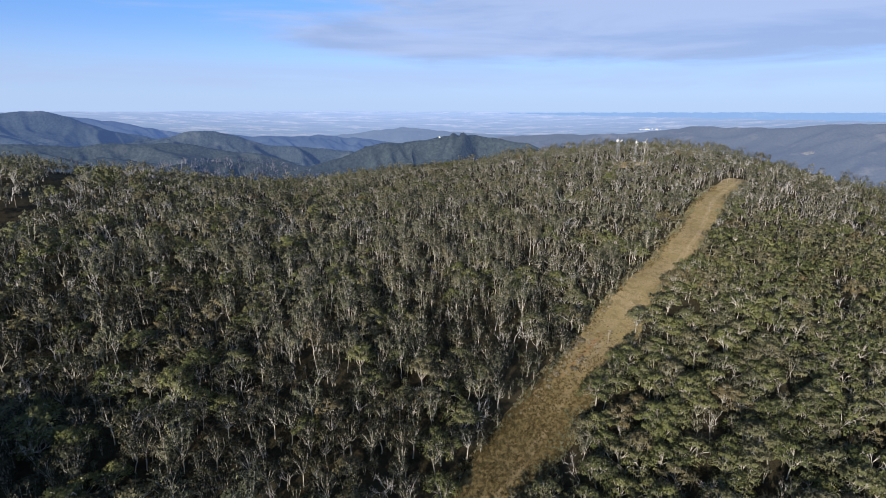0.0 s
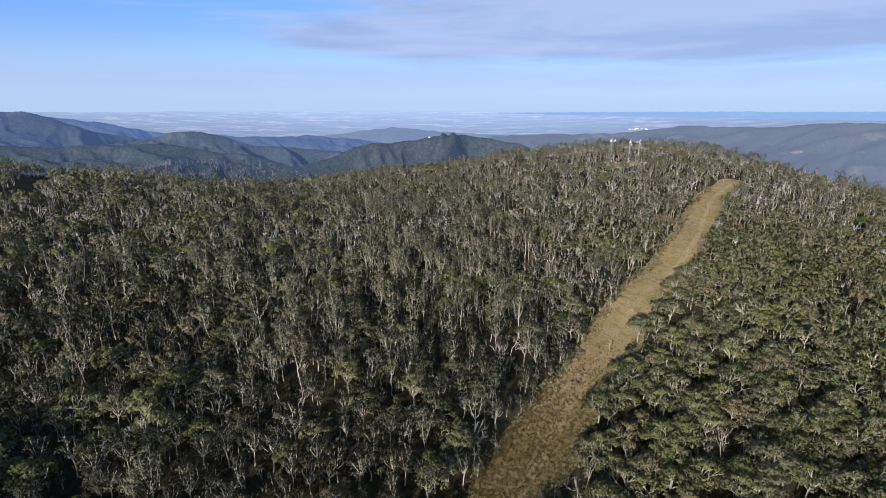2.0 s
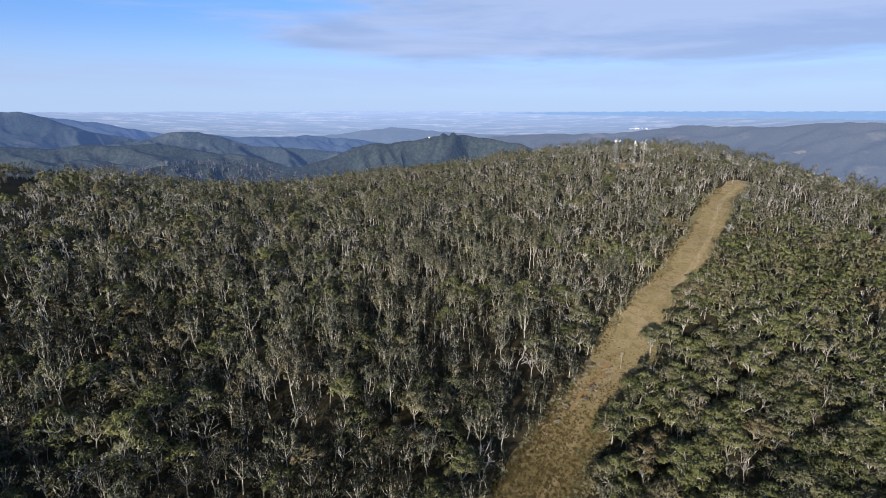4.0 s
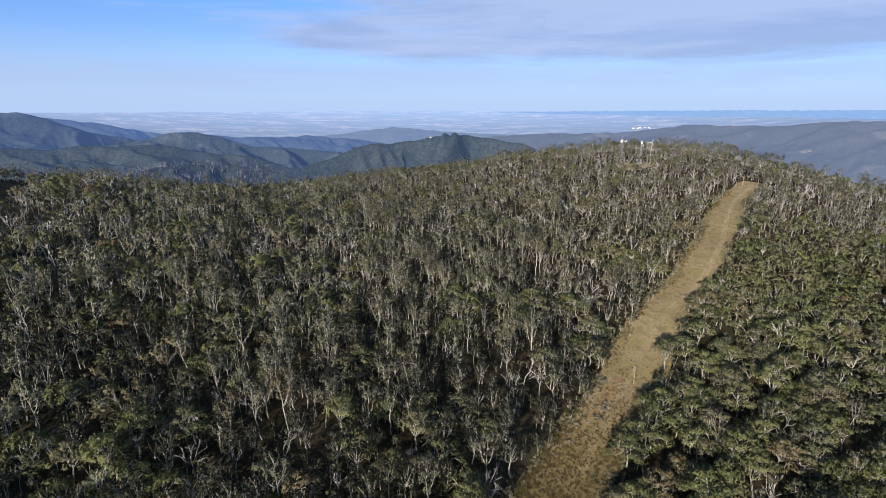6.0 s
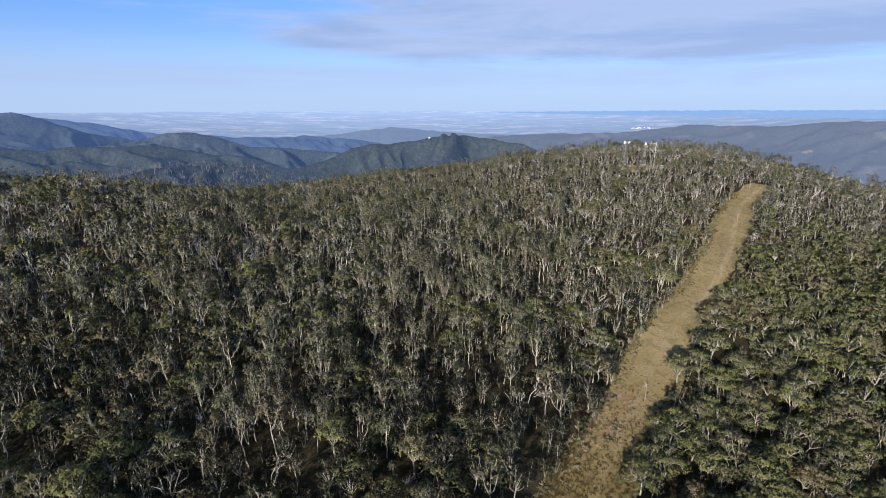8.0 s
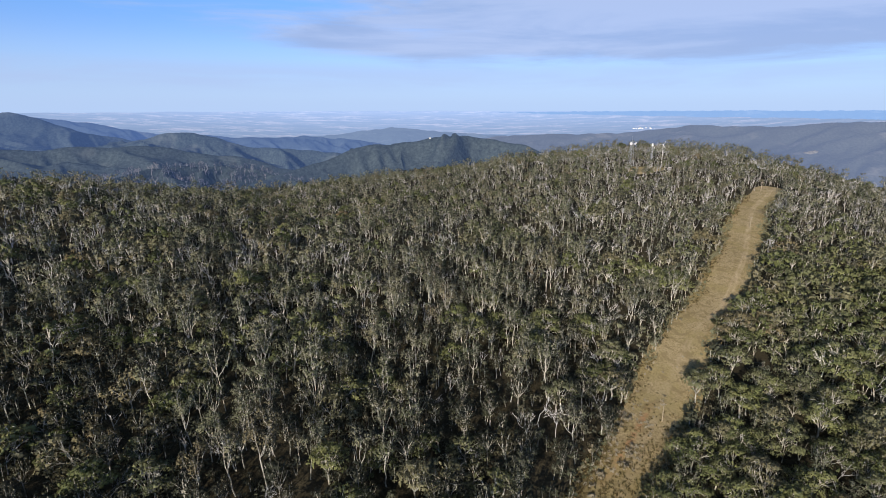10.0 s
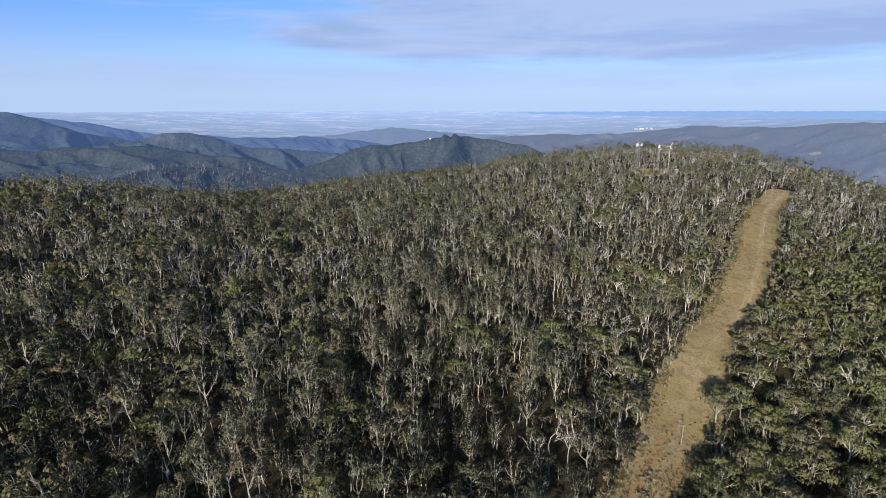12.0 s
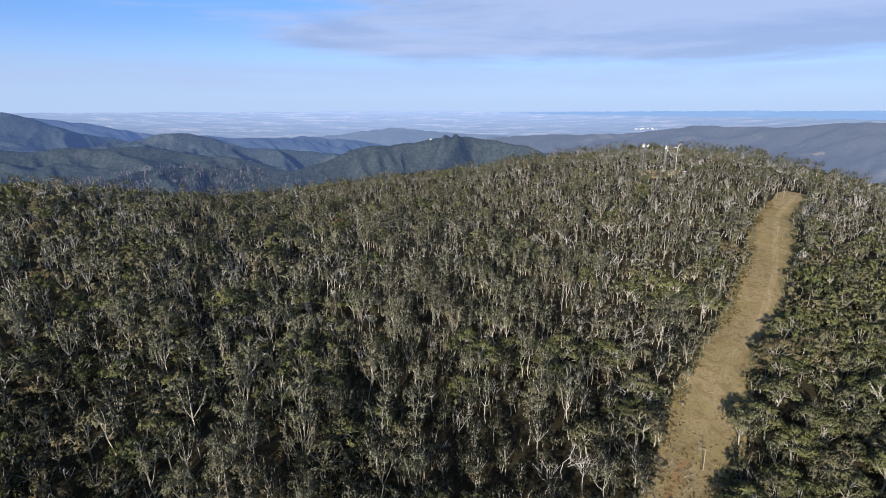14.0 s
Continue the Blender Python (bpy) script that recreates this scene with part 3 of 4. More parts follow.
def leaves(shape, rng, centre, radius, count, size, flat=0.6, hang=0.0, out=None):
    """Ragged sprays on and in a flattened puff; they lie along its outside, and lean to the outside of the crown."""
    d = rng.randn(count, 3)
    d[:, 2] = d[:, 2] * 0.75 + 0.22
    d /= np.linalg.norm(d, axis=1)[:, None]
    rad = radius * (0.55 + 0.5 * rng.rand(count) ** 0.6)
    c = centre + d * rad[:, None] * (1, 1, flat)
    c[:, 2] -= hang * rng.rand(count) * radius
    nrm = d * 0.75 + UP * 0.10 + rng.randn(count, 3) * 0.55
    nrm /= np.linalg.norm(nrm, axis=1)[:, None]
    t = np.cross(nrm, rng.randn(count, 3))
    t /= np.linalg.norm(t, axis=1)[:, None] + 1e-9
    b = np.cross(nrm, t)
    s = size * (0.6 + 0.8 * rng.rand(count))
    v = np.empty((count, 3, 3))
    for k, ang in enumerate((0.0, 2.1, 4.2)):
        aa = ang + rng.rand(count) * 1.0
        rr = s * (0.55 + 0.55 * rng.rand(count))
        v[:, k] = c + t * (np.cos(aa) * rr)[:, None] + b * (np.sin(aa) * rr)[:, None]
    lie = d * (1, 1, 1.15) + rng.randn(count, 3) * 0.14
    if out is not None:
        lie = lie + out * 0.45
    lie /= np.linalg.norm(lie, axis=1)[:, None]
    shape.add(v.reshape(-1, 3), np.arange(count * 3).reshape(-1, 3), 1, np.repeat(lie, 3, 0))


def bend(rng, a, b, n, sag):
    """A crooked line from a to b."""
    t = np.linspace(0, 1, n)[:, None]
    p = a + (b - a) * t
    w = np.sin(t * math.pi)
    return p + w * rng.randn(3) * sag + np.vstack([np.zeros(3), rng.randn(n - 2, 3) * sag * 0.35, np.zeros(3)]) if n > 2 else p


def gum_tree(seed, lod):
    """A low spreading gum, 10 m: a short crooked trunk, wide limbs and a broad shallow dome of leaf plates."""
    rng = np.random.RandomState(seed)
    s, sides = Shape(), (5, 3, 3)[lod]
    H, R = rng.uniform(8.6, 12.0), rng.uniform(3.2, 5.4)
    fork = np.array([rng.randn() * 0.5, rng.randn() * 0.5, H * rng.uniform(0.20, 0.36)])
    stem = bend(rng, np.array([0, 0, -0.8]), fork, (4, 2, 2)[lod], 0.2)
    tube(s, stem, np.linspace(0.24, 0.17, len(stem)), sides)
    n = rng.randint(6, 9)
    a0 = rng.rand() * 6.28
    off = rng.randn(2) * 0.5

    def roof(r):
        return H - 0.88 * R * (r / R) ** 2

    for i in range(n):
        a = a0 + i * 6.28 / max(1, n - 1) + rng.randn() * 0.25
        reach = R * (rng.uniform(0.55, 0.88) if i else 0.12)
        tip = np.array([off[0] + math.cos(a) * reach, off[1] + math.sin(a) * reach, roof(reach) - rng.uniform(0.7, 1.7)])
        s.limb = i + 1
        limb = bend(rng, fork, tip, (5, 3, 2)[lod], 0.40)
        tube(s, limb, np.linspace(0.10, 0.05, len(limb)), (4, 3, 3)[lod])
        for k in range((4, 3, 3)[lod]):
            aa = a + rng.uniform(-1.5, 1.5) + (math.pi if k == 3 else 0)
            o = rng.uniform(0.6, 2.0)
            end = tip + np.array([math.cos(aa) * o, math.sin(aa) * o, 0])
            rr = math.hypot(end[0] - off[0], end[1] - off[1])
            end[2] = roof(min(rr, R * 1.15)) - rng.uniform(0.3, 1.8)
            if lod < 2:
                start = limb[len(limb) // 2] if k else limb[-1]
                tube(s, [start, (start + end) / 2 + rng.randn(3) * 0.25, end][::(1, 2)[lod]], ([0.065, 0.05, 0.03][::(1, 2)[lod]]), 3)
            away = np.array([(end[0] - off[0]) / R * 0.8, (end[1] - off[1]) / R * 0.8, 1.0])
            leaves(s, rng, end, rng.uniform(1.05, 1.8), (48, 28, 15)[lod], (0.34, 0.47, 0.64)[lod], 0.55, 0.0, away)
    return s


def round_gum(seed, lod):
    """A dense gum, 12 m, with a rounded head of many clumps."""
    rng = np.random.RandomState(seed + 31)
    s = Shape()
    H = 12.0
    fork = np.array([rng.randn() * 0.4, rng.randn() * 0.4, H * rng.uniform(0.28, 0.45)])
    stem = bend(rng, np.array([0, 0, -0.8]), fork, (4, 2, 2)[lod], 0.2)
    tube(s, stem, np.linspace(0.20, 0.14, len(stem)), (5, 3, 3)[lod])
    n = (12, 9, 7)[lod]
    a0 = rng.rand() * 6.28
    R = rng.uniform(1.8, 3.0)
    for i in range(n):
        a = a0 + i * 2.4 + rng.randn() * 0.2
        h = (i + 0.5) / n
        reach = R * math.sin(math.pi * (0.22 + 0.62 * h)) * rng.uniform(0.75, 1.1)
        tip = np.array([math.cos(a) * reach, math.sin(a) * reach, H * (0.50 + 0.46 * h) + rng.randn() * 0.3])
        if lod < 2 or i % 2:
            s.limb = i + 1
            limb = bend(rng, fork, tip, (4, 2, 2)[lod], 0.3)
            tube(s, limb, np.linspace(0.075, 0.035, len(limb)), 3)
        away = np.array([tip[0] / R, tip[1] / R, 0.3 + h])
        leaves(s, rng, tip, rng.uniform(0.95, 1.55), (36, 23, 15)[lod], (0.33, 0.46, 0.60)[lod], 0.75, 0.2, away)
    return s


def tall_gum(seed, lod):
    """A slender gum, 16 m: a pale stem that parts into steep curved limbs with thin ragged heads of leaf."""
    rng = np.random.RandomState(seed)
    s, sides = Shape(), (5, 3, 3)[lod]
    H = 16.0
    fork = np.array([rng.randn() * 0.6, rng.randn() * 0.6, H * rng.uniform(0.25, 0.50)])
    stem = bend(rng, np.array([0, 0, -0.8]), fork, (5, 3, 2)[lod], 0.3)
    tube(s, stem, np.linspace((0.17, 0.15, 0.13)[lod], (0.12, 0.11, 0.10)[lod], len(stem)), sides)
    n = rng.randint(3, 6)
    a0 = rng.rand() * 6.28
    for i in range(n):
        a = a0 + i * 6.28 / n + rng.randn() * 0.35
        out = rng.uniform(1.3, 3.8) if i else 0.5
        tip = fork + np.array([math.cos(a) * out, math.sin(a) * out, (H * rng.uniform(0.74, 0.96) if i else H * 0.93) - fork[2]])
        s.limb = i + 1
        u = np.linspace(0, 1, (6, 4, 3)[lod])[:, None]
        limb = fork + (tip - fork) * np.concatenate([u ** 0.7, u ** 0.7, u ** 1.15], 1) + np.sin(u * 6.0) * rng.randn(3) * 0.22
        tube(s, limb, np.linspace((0.09, 0.08, 0.075)[lod], (0.03, 0.035, 0.035)[lod], len(limb)), (4, 3, 3)[lod])
        for k in range((5, 4, 3)[lod]):
            h = rng.uniform(0.40, 0.95) if k else 1.0
            p = h * (len(limb) - 1)
            q = min(int(p), len(limb) - 2)
            base = limb[q] + (limb[q + 1] - limb[q]) * (p - q)
            aa = a + rng.uniform(-1.8, 1.8)
            o = rng.uniform(0.5, 1.6)
            end = base + np.array([math.cos(aa) * o, math.sin(aa) * o, rng.uniform(0.7, 2.1)])
            if lod < 2:
                tube(s, [base, (base + end) / 2 - UP * 0.15, end][::(1, 2)[lod]], [0.05, 0.04, 0.02][::(1, 2)[lod]], 3)
            away = np.array([math.cos(aa), math.sin(aa), 0.6])
            leaves(s, rng, end - UP * 0.2, rng.uniform(0.85, 1.5), (32, 18, 11)[lod], (0.29, 0.41, 0.55)[lod], 0.85, 0.5, away)
    return s


def dead_tree(seed, lod, thick=1.0):
    """A bare gum, 14 m: a pale trunk that forks and forks again into fine twigs."""
    rng = np.random.RandomState(seed)
    s = Shape()

    def grow(base, way, length, radius, level):
        tip = base + way * length
        n = (4, 3, 2)[lod] if level < 2 else 2
        line = bend(rng, base, tip, n, length * 0.07)
        tube(s, line, np.linspace(radius, radius * 0.55, n), (5, 3, 3)[lod] if level < 2 else 3)
        if level >= 2:
            k = (6, 4, 2)[lod]
            u = rng.uniform(0.25, 1.0, k)[:, None]
            twigs(s, rng, line[0] + (line[-1] - line[0]) * u, way + rng.randn(k, 3) * 0.55 + UP * 0.25, 1.5, radius * (0.45, 0.6, 0.8)[lod])
            return
        for _ in range(((3, 3), (3, 3), (3, 2))[lod][level] + (rng.rand() < 0.4)):
            w = way + rng.randn(3) * 0.42 + UP * 0.12
            w /= np.linalg.norm(w)
            start = base + (tip - base) * rng.uniform(0.55, 0.97)
            if level == 0:
                s.limb += 1
            grow(start, w, length * rng.uniform(0.50, 0.75), radius * 0.58, level + 1)

    grow(np.array([0, 0, -0.8]), np.array([rng.randn() * 0.10, rng.randn() * 0.10, 1.0]), rng.uniform(5.0, 7.0), (0.115, 0.15, 0.22)[lod] * thick, 0)
    return s


def sapling(seed, lod):
    """A young round-headed tree of the understorey, 5 m."""
    rng = np.random.RandomState(seed)
    s = Shape()
    for i in range((4, 3, 2)[lod]):
        a = rng.rand() * 6.28
        r = rng.uniform(0.1, 1.1)
        tip = np.array([math.cos(a) * r, math.sin(a) * r, rng.uniform(2.2, 4.4) if i else 4.3])
        if i < 2:
            tube(s, [np.array([0, 0, -0.5]), tip], (0.08, 0.04), 3)
        leaves(s, rng, tip, rng.uniform(0.95, 1.5), (24, 16, 14)[lod], (0.36, 0.48, 0.55)[lod], 0.85, 0.4, np.array([math.cos(a) * 0.5, math.sin(a) * 0.5, 0.7]))
    return s


KINDS = {
    "gum_tree": (gum_tree, [M_BARK, M_GUM], 9),
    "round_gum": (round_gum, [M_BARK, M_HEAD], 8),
    "tall_gum": (tall_gum, [M_BARK, M_GREY], 9),
    "dead_tree": (dead_tree, [M_DEAD, M_DEAD], 9),
    "sapling": (sapling, [M_BARK, M_BUSH], 6),
    "thicket": (sapling, [M_BARK, M_GREY], 6),
}
TEMPLATES = {(k, lod): [fn(100 * i + 7 + lod, lod) for i in range(count)] for k, (fn, _, count) in KINDS.items() for lod in range(3)}
GROWN = 1.66          # the trees are drawn young; the mountain's are as much larger
SIDE_CUT = np.array([(-333, 375), (-347, 423), (-363, 475), (-402, 562), (-437, 620)], float)


# how far the wood goes on beyond the crest, from west to east
REACH = np.array([(-670, 670), (-453, 670), (-358, 733), (-290, 800), (-190, 1050), (165, 1040), (288, 1000), (458, 940), (587, 815), (700, 750)], float)


def scatter(spacing, seed, margin):
    """Jittered places on the near side of the mountain, off the cuts and clearings."""
    rng = np.random.RandomState(seed)
    gx, gy = np.meshgrid(np.arange(-760, 700, spacing), np.arange(-90, 1180, spacing), indexing="ij")
    x = gx.ravel() + rng.uniform(-0.5, 0.5, gx.size) * spacing
    y = gy.ravel() + rng.uniform(-0.5, 0.5, gx.size) * spacing
    keep = (np.abs(x) < np.maximum(np.maximum(0.86 * y + 20, 0.98 * np.minimum(y, 330) + 45), 150)) & (y < np.interp(x, REACH[:, 0], REACH[:, 1])) & ((y > 50) | (np.hypot(x, y) > 100))
    x, y = x[keep], y[keep]
    off, s = along_cut(x, y)
    edge = np.where(off < 0, 14.8, 15.4) + margin + 2.5 * smooth(y, 430, 480) * (1 - smooth(y, 600, 650)) + 4.0 * (value_noise(x, y, 9, 5) - 0.5) + 2.2 * np.sin((s - 212) * 0.051)
    edge = edge * (1 - 0.24 * smooth(s, s.max() - 130, s.max() - 30))
    edge = np.where(s > s.max() - 1.5, 1.5 + 0.5 * margin, edge)
    keep = (np.abs(off) > edge) | (y > 690)
    side = np.full(x.shape, 1e9)
    for p, q in zip(SIDE_CUT[:-1], SIDE_CUT[1:]):
        d = q - p
        t = np.clip(((x - p[0]) * d[0] + (y - p[1]) * d[1]) / (d @ d), 0, 1)
        side = np.minimum(side, np.hypot(x - p[0] - t * d[0], y - p[1] - t * d[1]))
    keep &= side > 14 + margin
    keep &= np.hypot((x - 260) / 20, (y - 752) / 8.5) > 1
    # a narrow treeless gap beside the cut, shaded by the trees before it
    t = np.clip(((x - 148) * 28 - (y - 368) * 19) / (28 ** 2 + 19 ** 2), 0, 1)
    keep &= np.hypot(x - 148 - 28 * t, y - 368 + 19 * t) > 5.5 + margin * 0.6
    return x[keep], y[keep], off[keep], rng


def crown_top(x, y):
    """How much of the summit's low bleached wood there is at a place."""
    return np.exp(-(((x - 270) / 190) ** 2 + ((y - 790) / 170) ** 2))


def plant():
    """Where each kind stands: place, size, turn, tint and distance out."""
    lists = {name: np.zeros((0, 6)) for name in KINDS}

    def rows(x, y, scale, rng):
        return np.stack([x, y, GROWN * scale, rng.rand(len(x)) * 6.28, rng.rand(len(x)), np.where(y < 120, 999.0, np.hypot(x, y - 70))], -1)

    def add(name, x, y, scale, rng):
        lists[name] = np.concatenate([lists[name], rows(x, y, scale, rng)])

    # broad green gums east of the cut
    x, y, off, rng = scatter(11.2, 12, 3.7)
    broad = smooth(off, 3, 17) * (1 - smooth(y, 437, 533) * (1 - 0.75 * smooth(off, 117, 200)))
    keep = rng.rand(len(x)) < broad
    x, y, off = x[keep], y[keep], off[keep]
    u = rng.rand(len(x)) + 0.25 * (value_noise(x, y, 37, 8) - 0.5)
    scale = rng.uniform(0.78, 1.18, len(x)) * (1 - 0.25 * smooth(y, 500, 700))
    for name, lo, hi, k in (("gum_tree", -1, 0.80, 1.0), ("dead_tree", 0.80, 0.90, 0.72), ("tall_gum", 0.90, 9, 0.66)):
        m = (u >= lo) & (u < hi)
        add(name, x[m], y[m], scale[m] * k, rng)
    # slender pale, dusky and dead ones west of it and on the top
    x, y, off, rng = scatter(9.7, 11, 1.7)
    keep = rng.rand(len(x)) >= smooth(off, 3, 17) * (1 - smooth(y, 437, 533) * (1 - 0.75 * smooth(off, 117, 200)))
    x, y, off = x[keep], y[keep], off[keep]
    n = len(x)
    patch, fine = value_noise(x, y, 75, 1), value_noise(x, y, 26, 2)
    summit = crown_top(x, y)
    low_west = (1 - smooth(y, 267, 400)) * (off < 0)
    pale = np.clip(summit + 0.75 * smooth(off, 0, 30) * smooth(y, 420, 520) * (1 - smooth(y, 720, 800)), 0, 1)
    p_gum = np.clip(0.20 + 0.40 * (patch - 0.5) + 0.10 * smooth(y, 850, 950), 0.03, 0.5) * (1 - 0.6 * pale)
    bare = np.exp(-((x + 317) / 133) ** 2 - ((y - 467) / 117) ** 2)
    p_dead = np.clip(0.16 + 0.40 * (fine - 0.5) + 0.30 * pale + 0.28 * bare + 0.14 * smooth(y, 333, 500) - 0.05 * low_west, 0.05, 0.6)
    p_round = np.clip(0.36 + 0.26 * low_west + 0.5 * (value_noise(x, y, 40, 4) - 0.5), 0.04, 0.7) * (1 - 0.85 * pale) * (1 - 0.6 * smooth(y, 317, 483))
    u = rng.rand(n)
    kind = np.where(u < p_gum, 0, np.where(u < p_gum + p_dead, 2, np.where(u < p_gum + p_dead + p_round, 3, 1)))
    full = rng.rand(n) > 0.14 + 0.06 * low_west + 0.16 * smooth(y, 350, 500)
    scale = rng.uniform(0.72, 1.15, n) * (1 - 0.42 * summit) * (1 - 0.30 * smooth(y, 417, 667) * (x < 100)) * (1 - 0.12 * smooth(off, 0, 30))
    for k, name, size in ((0, "gum_tree", 1.05), (1, "tall_gum", 1.0), (2, "dead_tree", 1.0), (3, "round_gum", 0.95)):
        m = (kind == k) & full
        add(name, x[m], y[m], scale[m] * size, rng)
    # low thickets between them on the top
    x, y, off, rng = scatter(7.2, 19, 0.0)
    thick = crown_top(x, y) + 0.6 * smooth(off, 0, 25) * smooth(y, 430, 520) * (1 - smooth(y, 640, 720))
    m = rng.rand(len(x)) < np.clip(thick * 1.4 - 0.22, 0, 0.92)
    x, y = x[m], y[m]
    u = rng.rand(len(x))
    for name, sel in (("tall_gum", u < 0.35), ("dead_tree", u >= 0.35)):
        add(name, x[sel], y[sel], rng.uniform(0.34, 0.52, sel.sum()), rng)
    # the understorey
    x, y, off, rng = scatter(6.2, 23, -2.0)
    east = smooth(off, 3, 30) * (y < 640)
    m = rng.rand(len(x)) < (0.92 - 0.35 * east) * (0.55 + 0.45 * (value_noise(x, y, 18, 7) > 0.3))
    m &= rng.rand(len(x)) > 0.6 * smooth(crown_top(x, y), 0.3, 0.6)
    m &= rng.rand(len(x)) < 1 - 0.22 * (1 - smooth(y, 230, 360)) * (off < 0)
    m &= (y > 105) | (rng.rand(len(x)) < 0.4)
    m &= (np.hypot(x, y - 70) < 433) | (rng.rand(len(x)) < 0.62)
    far = rng.rand(len(x)) < smooth(y, 283, 433) * 0.85
    for name, sel in (("sapling", m & ~far), ("thicket", m & far)):
        add(name, x[sel], y[sel], rng.uniform(0.55, 1.4, sel.sum()), rng)
    # single trees that stand out
    for name, px, py, k in LANDMARKS:
        for key in lists:
            r = lists[key]
            lists[key] = r[np.hypot(r[:, 0] - px, r[:, 1] - py) > (6.0 if key not in ("sapling", "thicket") else 3.5)]
        add(name, np.array([px]), np.array([py]), np.array([k]), rng)
    return lists


LANDMARKS = (("gum_tree", 128.0, 327.0, 1.0), ("gum_tree", 171.0, 367.0, 0.85), ("gum_tree", 90.0, 268.0, 1.0), ("gum_tree", -50.0, 307.0, 1.15),
             ("dead_tree", 38.0, 302.0, 1.05), ("dead_tree", 46.0, 308.0, 1.15), ("dead_tree", 53.0, 303.0, 0.95), ("dead_tree", 231.0, 353.0, 0.9),
             ("tall_gum", -106.0, 323.0, 1.1))
PLANTS = plant()
LABELS = {
    "gum_tree": ("olive-green gum tree with pale limbs and a broad crown", "tree"),
    "round_gum": ("dusky green gum tree with a dense rounded crown", "tree"),
    "tall_gum": ("slender grey-green gum tree with a pale trunk", "tree"),
    "dead_tree": ("bare dead gum tree with bleached grey branches", "dead tree"),
}
STUFF = {
    "gum_tree": ("green_gum_forest", "forest of broad olive-green gum trees", "forest"),
    "round_gum": ("dusky_gum_forest", "forest of dense dusky green gum trees", "forest"),
    "tall_gum": ("grey_gum_forest", "forest of slender grey-green gum trees", "forest"),
    "dead_tree": ("dead_tree_stand", "stands of bare bleached dead gum trees", "dead trees"),
    "sapling": ("understorey", "dense dark green saplings between the forest trees", "saplings"),
    "thicket": ("thicket", "pale grey-green thicket between the far trees", "saplings"),
}


def joined(name, label, category, rows, kind, limits):
    """One object out of many plants; the far ones are simpler."""
    V, F, M, T, D, n0 = [], [], [], [], [], 0
    z = land(rows[:, 0], rows[:, 1])
    lod = (rows[:, 5] > limits[0]).astype(int) + (rows[:, 5] > limits[1])
    for level in range(3):
        group = TEMPLATES[kind, level]
        which = (rows[:, 4] * 9973).astype(int) % len(group)
        for w, shape in enumerate(group):
            sel = (lod == level) & (which == w)
            if not sel.any():
                continue
            v, f, m, d = shape.arrays()
            r, zz = rows[sel], z[sel]
            c, s = np.cos(r[:, 3])[:, None], np.sin(r[:, 3])[:, None]
            k = r[:, 2][:, None]
            wide = k * (0.9 + 0.25 * ((r[:, 4] * 131) % 1))[:, None]
            P = np.stack([r[:, 0:1] + wide * (c * v[:, 0] - s * v[:, 1]), r[:, 1:2] + wide * (s * v[:, 0] + c * v[:, 1]), zz[:, None] + k * v[:, 2]], -1)
            cnt, nv = len(r), len(v)
            V.append(P.reshape(-1, 3))
            D.append(np.stack([c * d[:, 0] - s * d[:, 1], s * d[:, 0] + c * d[:, 1], np.broadcast_to(d[:, 2], (cnt, nv))], -1).reshape(-1, 3))
            F.append((f[None] + (np.arange(cnt) * nv)[:, None, None]).reshape(-1, 3) + n0)
            M.append(np.tile(m, cnt))
            T.append(np.repeat(r[:, 4], nv))
            n0 += cnt * nv
    ob = mesh_object(name, np.concatenate(V), np.concatenate(F), KINDS[kind][1], np.concatenate(M), attrs=(("tint", np.concatenate(T)), ("lean", np.concatenate(D))))
    return tagged(ob, label, category, kind="stuff")


def tree_thing(kind, i):
    """One tree as a thing: an empty at its foot, the trunk and the crown."""
    shape = TEMPLATES[kind, 0][i]
    ob = new(kind)
    tagged(ob, *LABELS[kind], group={"gum_tree": "gum trees by the cut", "round_gum": "dusky gum trees by the cut", "tall_gum": "grey gum trees by the cut", "dead_tree": "dead trees by the cut"}[kind])
    for limb in range(shape.limb + 1):
        v, f, _, _ = shape.arrays(0, limb)
        if len(f):
            mesh_object("limb" if limb else "trunk", v, f, [KINDS[kind][1][0]], parent=ob)
    if kind != "dead_tree":
        v, f, _, d = shape.arrays(1)
        mesh_object("crown", v, f, [KINDS[kind][1][1]], attrs=(("lean", d),), parent=ob)
    return ob


def stand(rows, kind, limit):
    """The trees of the stretch beside the lower cut, each a thing of its own."""
    near = np.argsort(np.hypot(rows[:, 0] - 60, (rows[:, 1] - 285) * 0.9))[:limit]
    made = {}
    for r in rows[near]:
        i = int(r[4] * 9973) % len(TEMPLATES[kind, 0])
        m = pose(r[0], r[1], float(land(r[0], r[1])), 0, 0, math.degrees(r[3]))
        k = r[2]
        if i not in made:
            ob = made[i] = tree_thing(kind, i)
            ob.matrix_basis = m
        else:
            ob = copy_thing(made[i], m)
        ob.scale = (k, k, k)
    mask = np.ones(len(rows), bool)
    mask[near] = False
    return rows[mask]


for _kind, _limit, _reach in (("gum_tree", 200, (240, 410)), ("round_gum", 130, (255, 400)), ("tall_gum", 140, (250, 390)), ("dead_tree", 110, (250, 380))):
    _rest = stand(PLANTS[_kind], _kind, _limit)
    joined(*STUFF[_kind], _rest, _kind, _reach)
for _kind in ("sapling", "thicket"):
    joined(*STUFF[_kind], PLANTS[_kind], _kind, (250, 380))


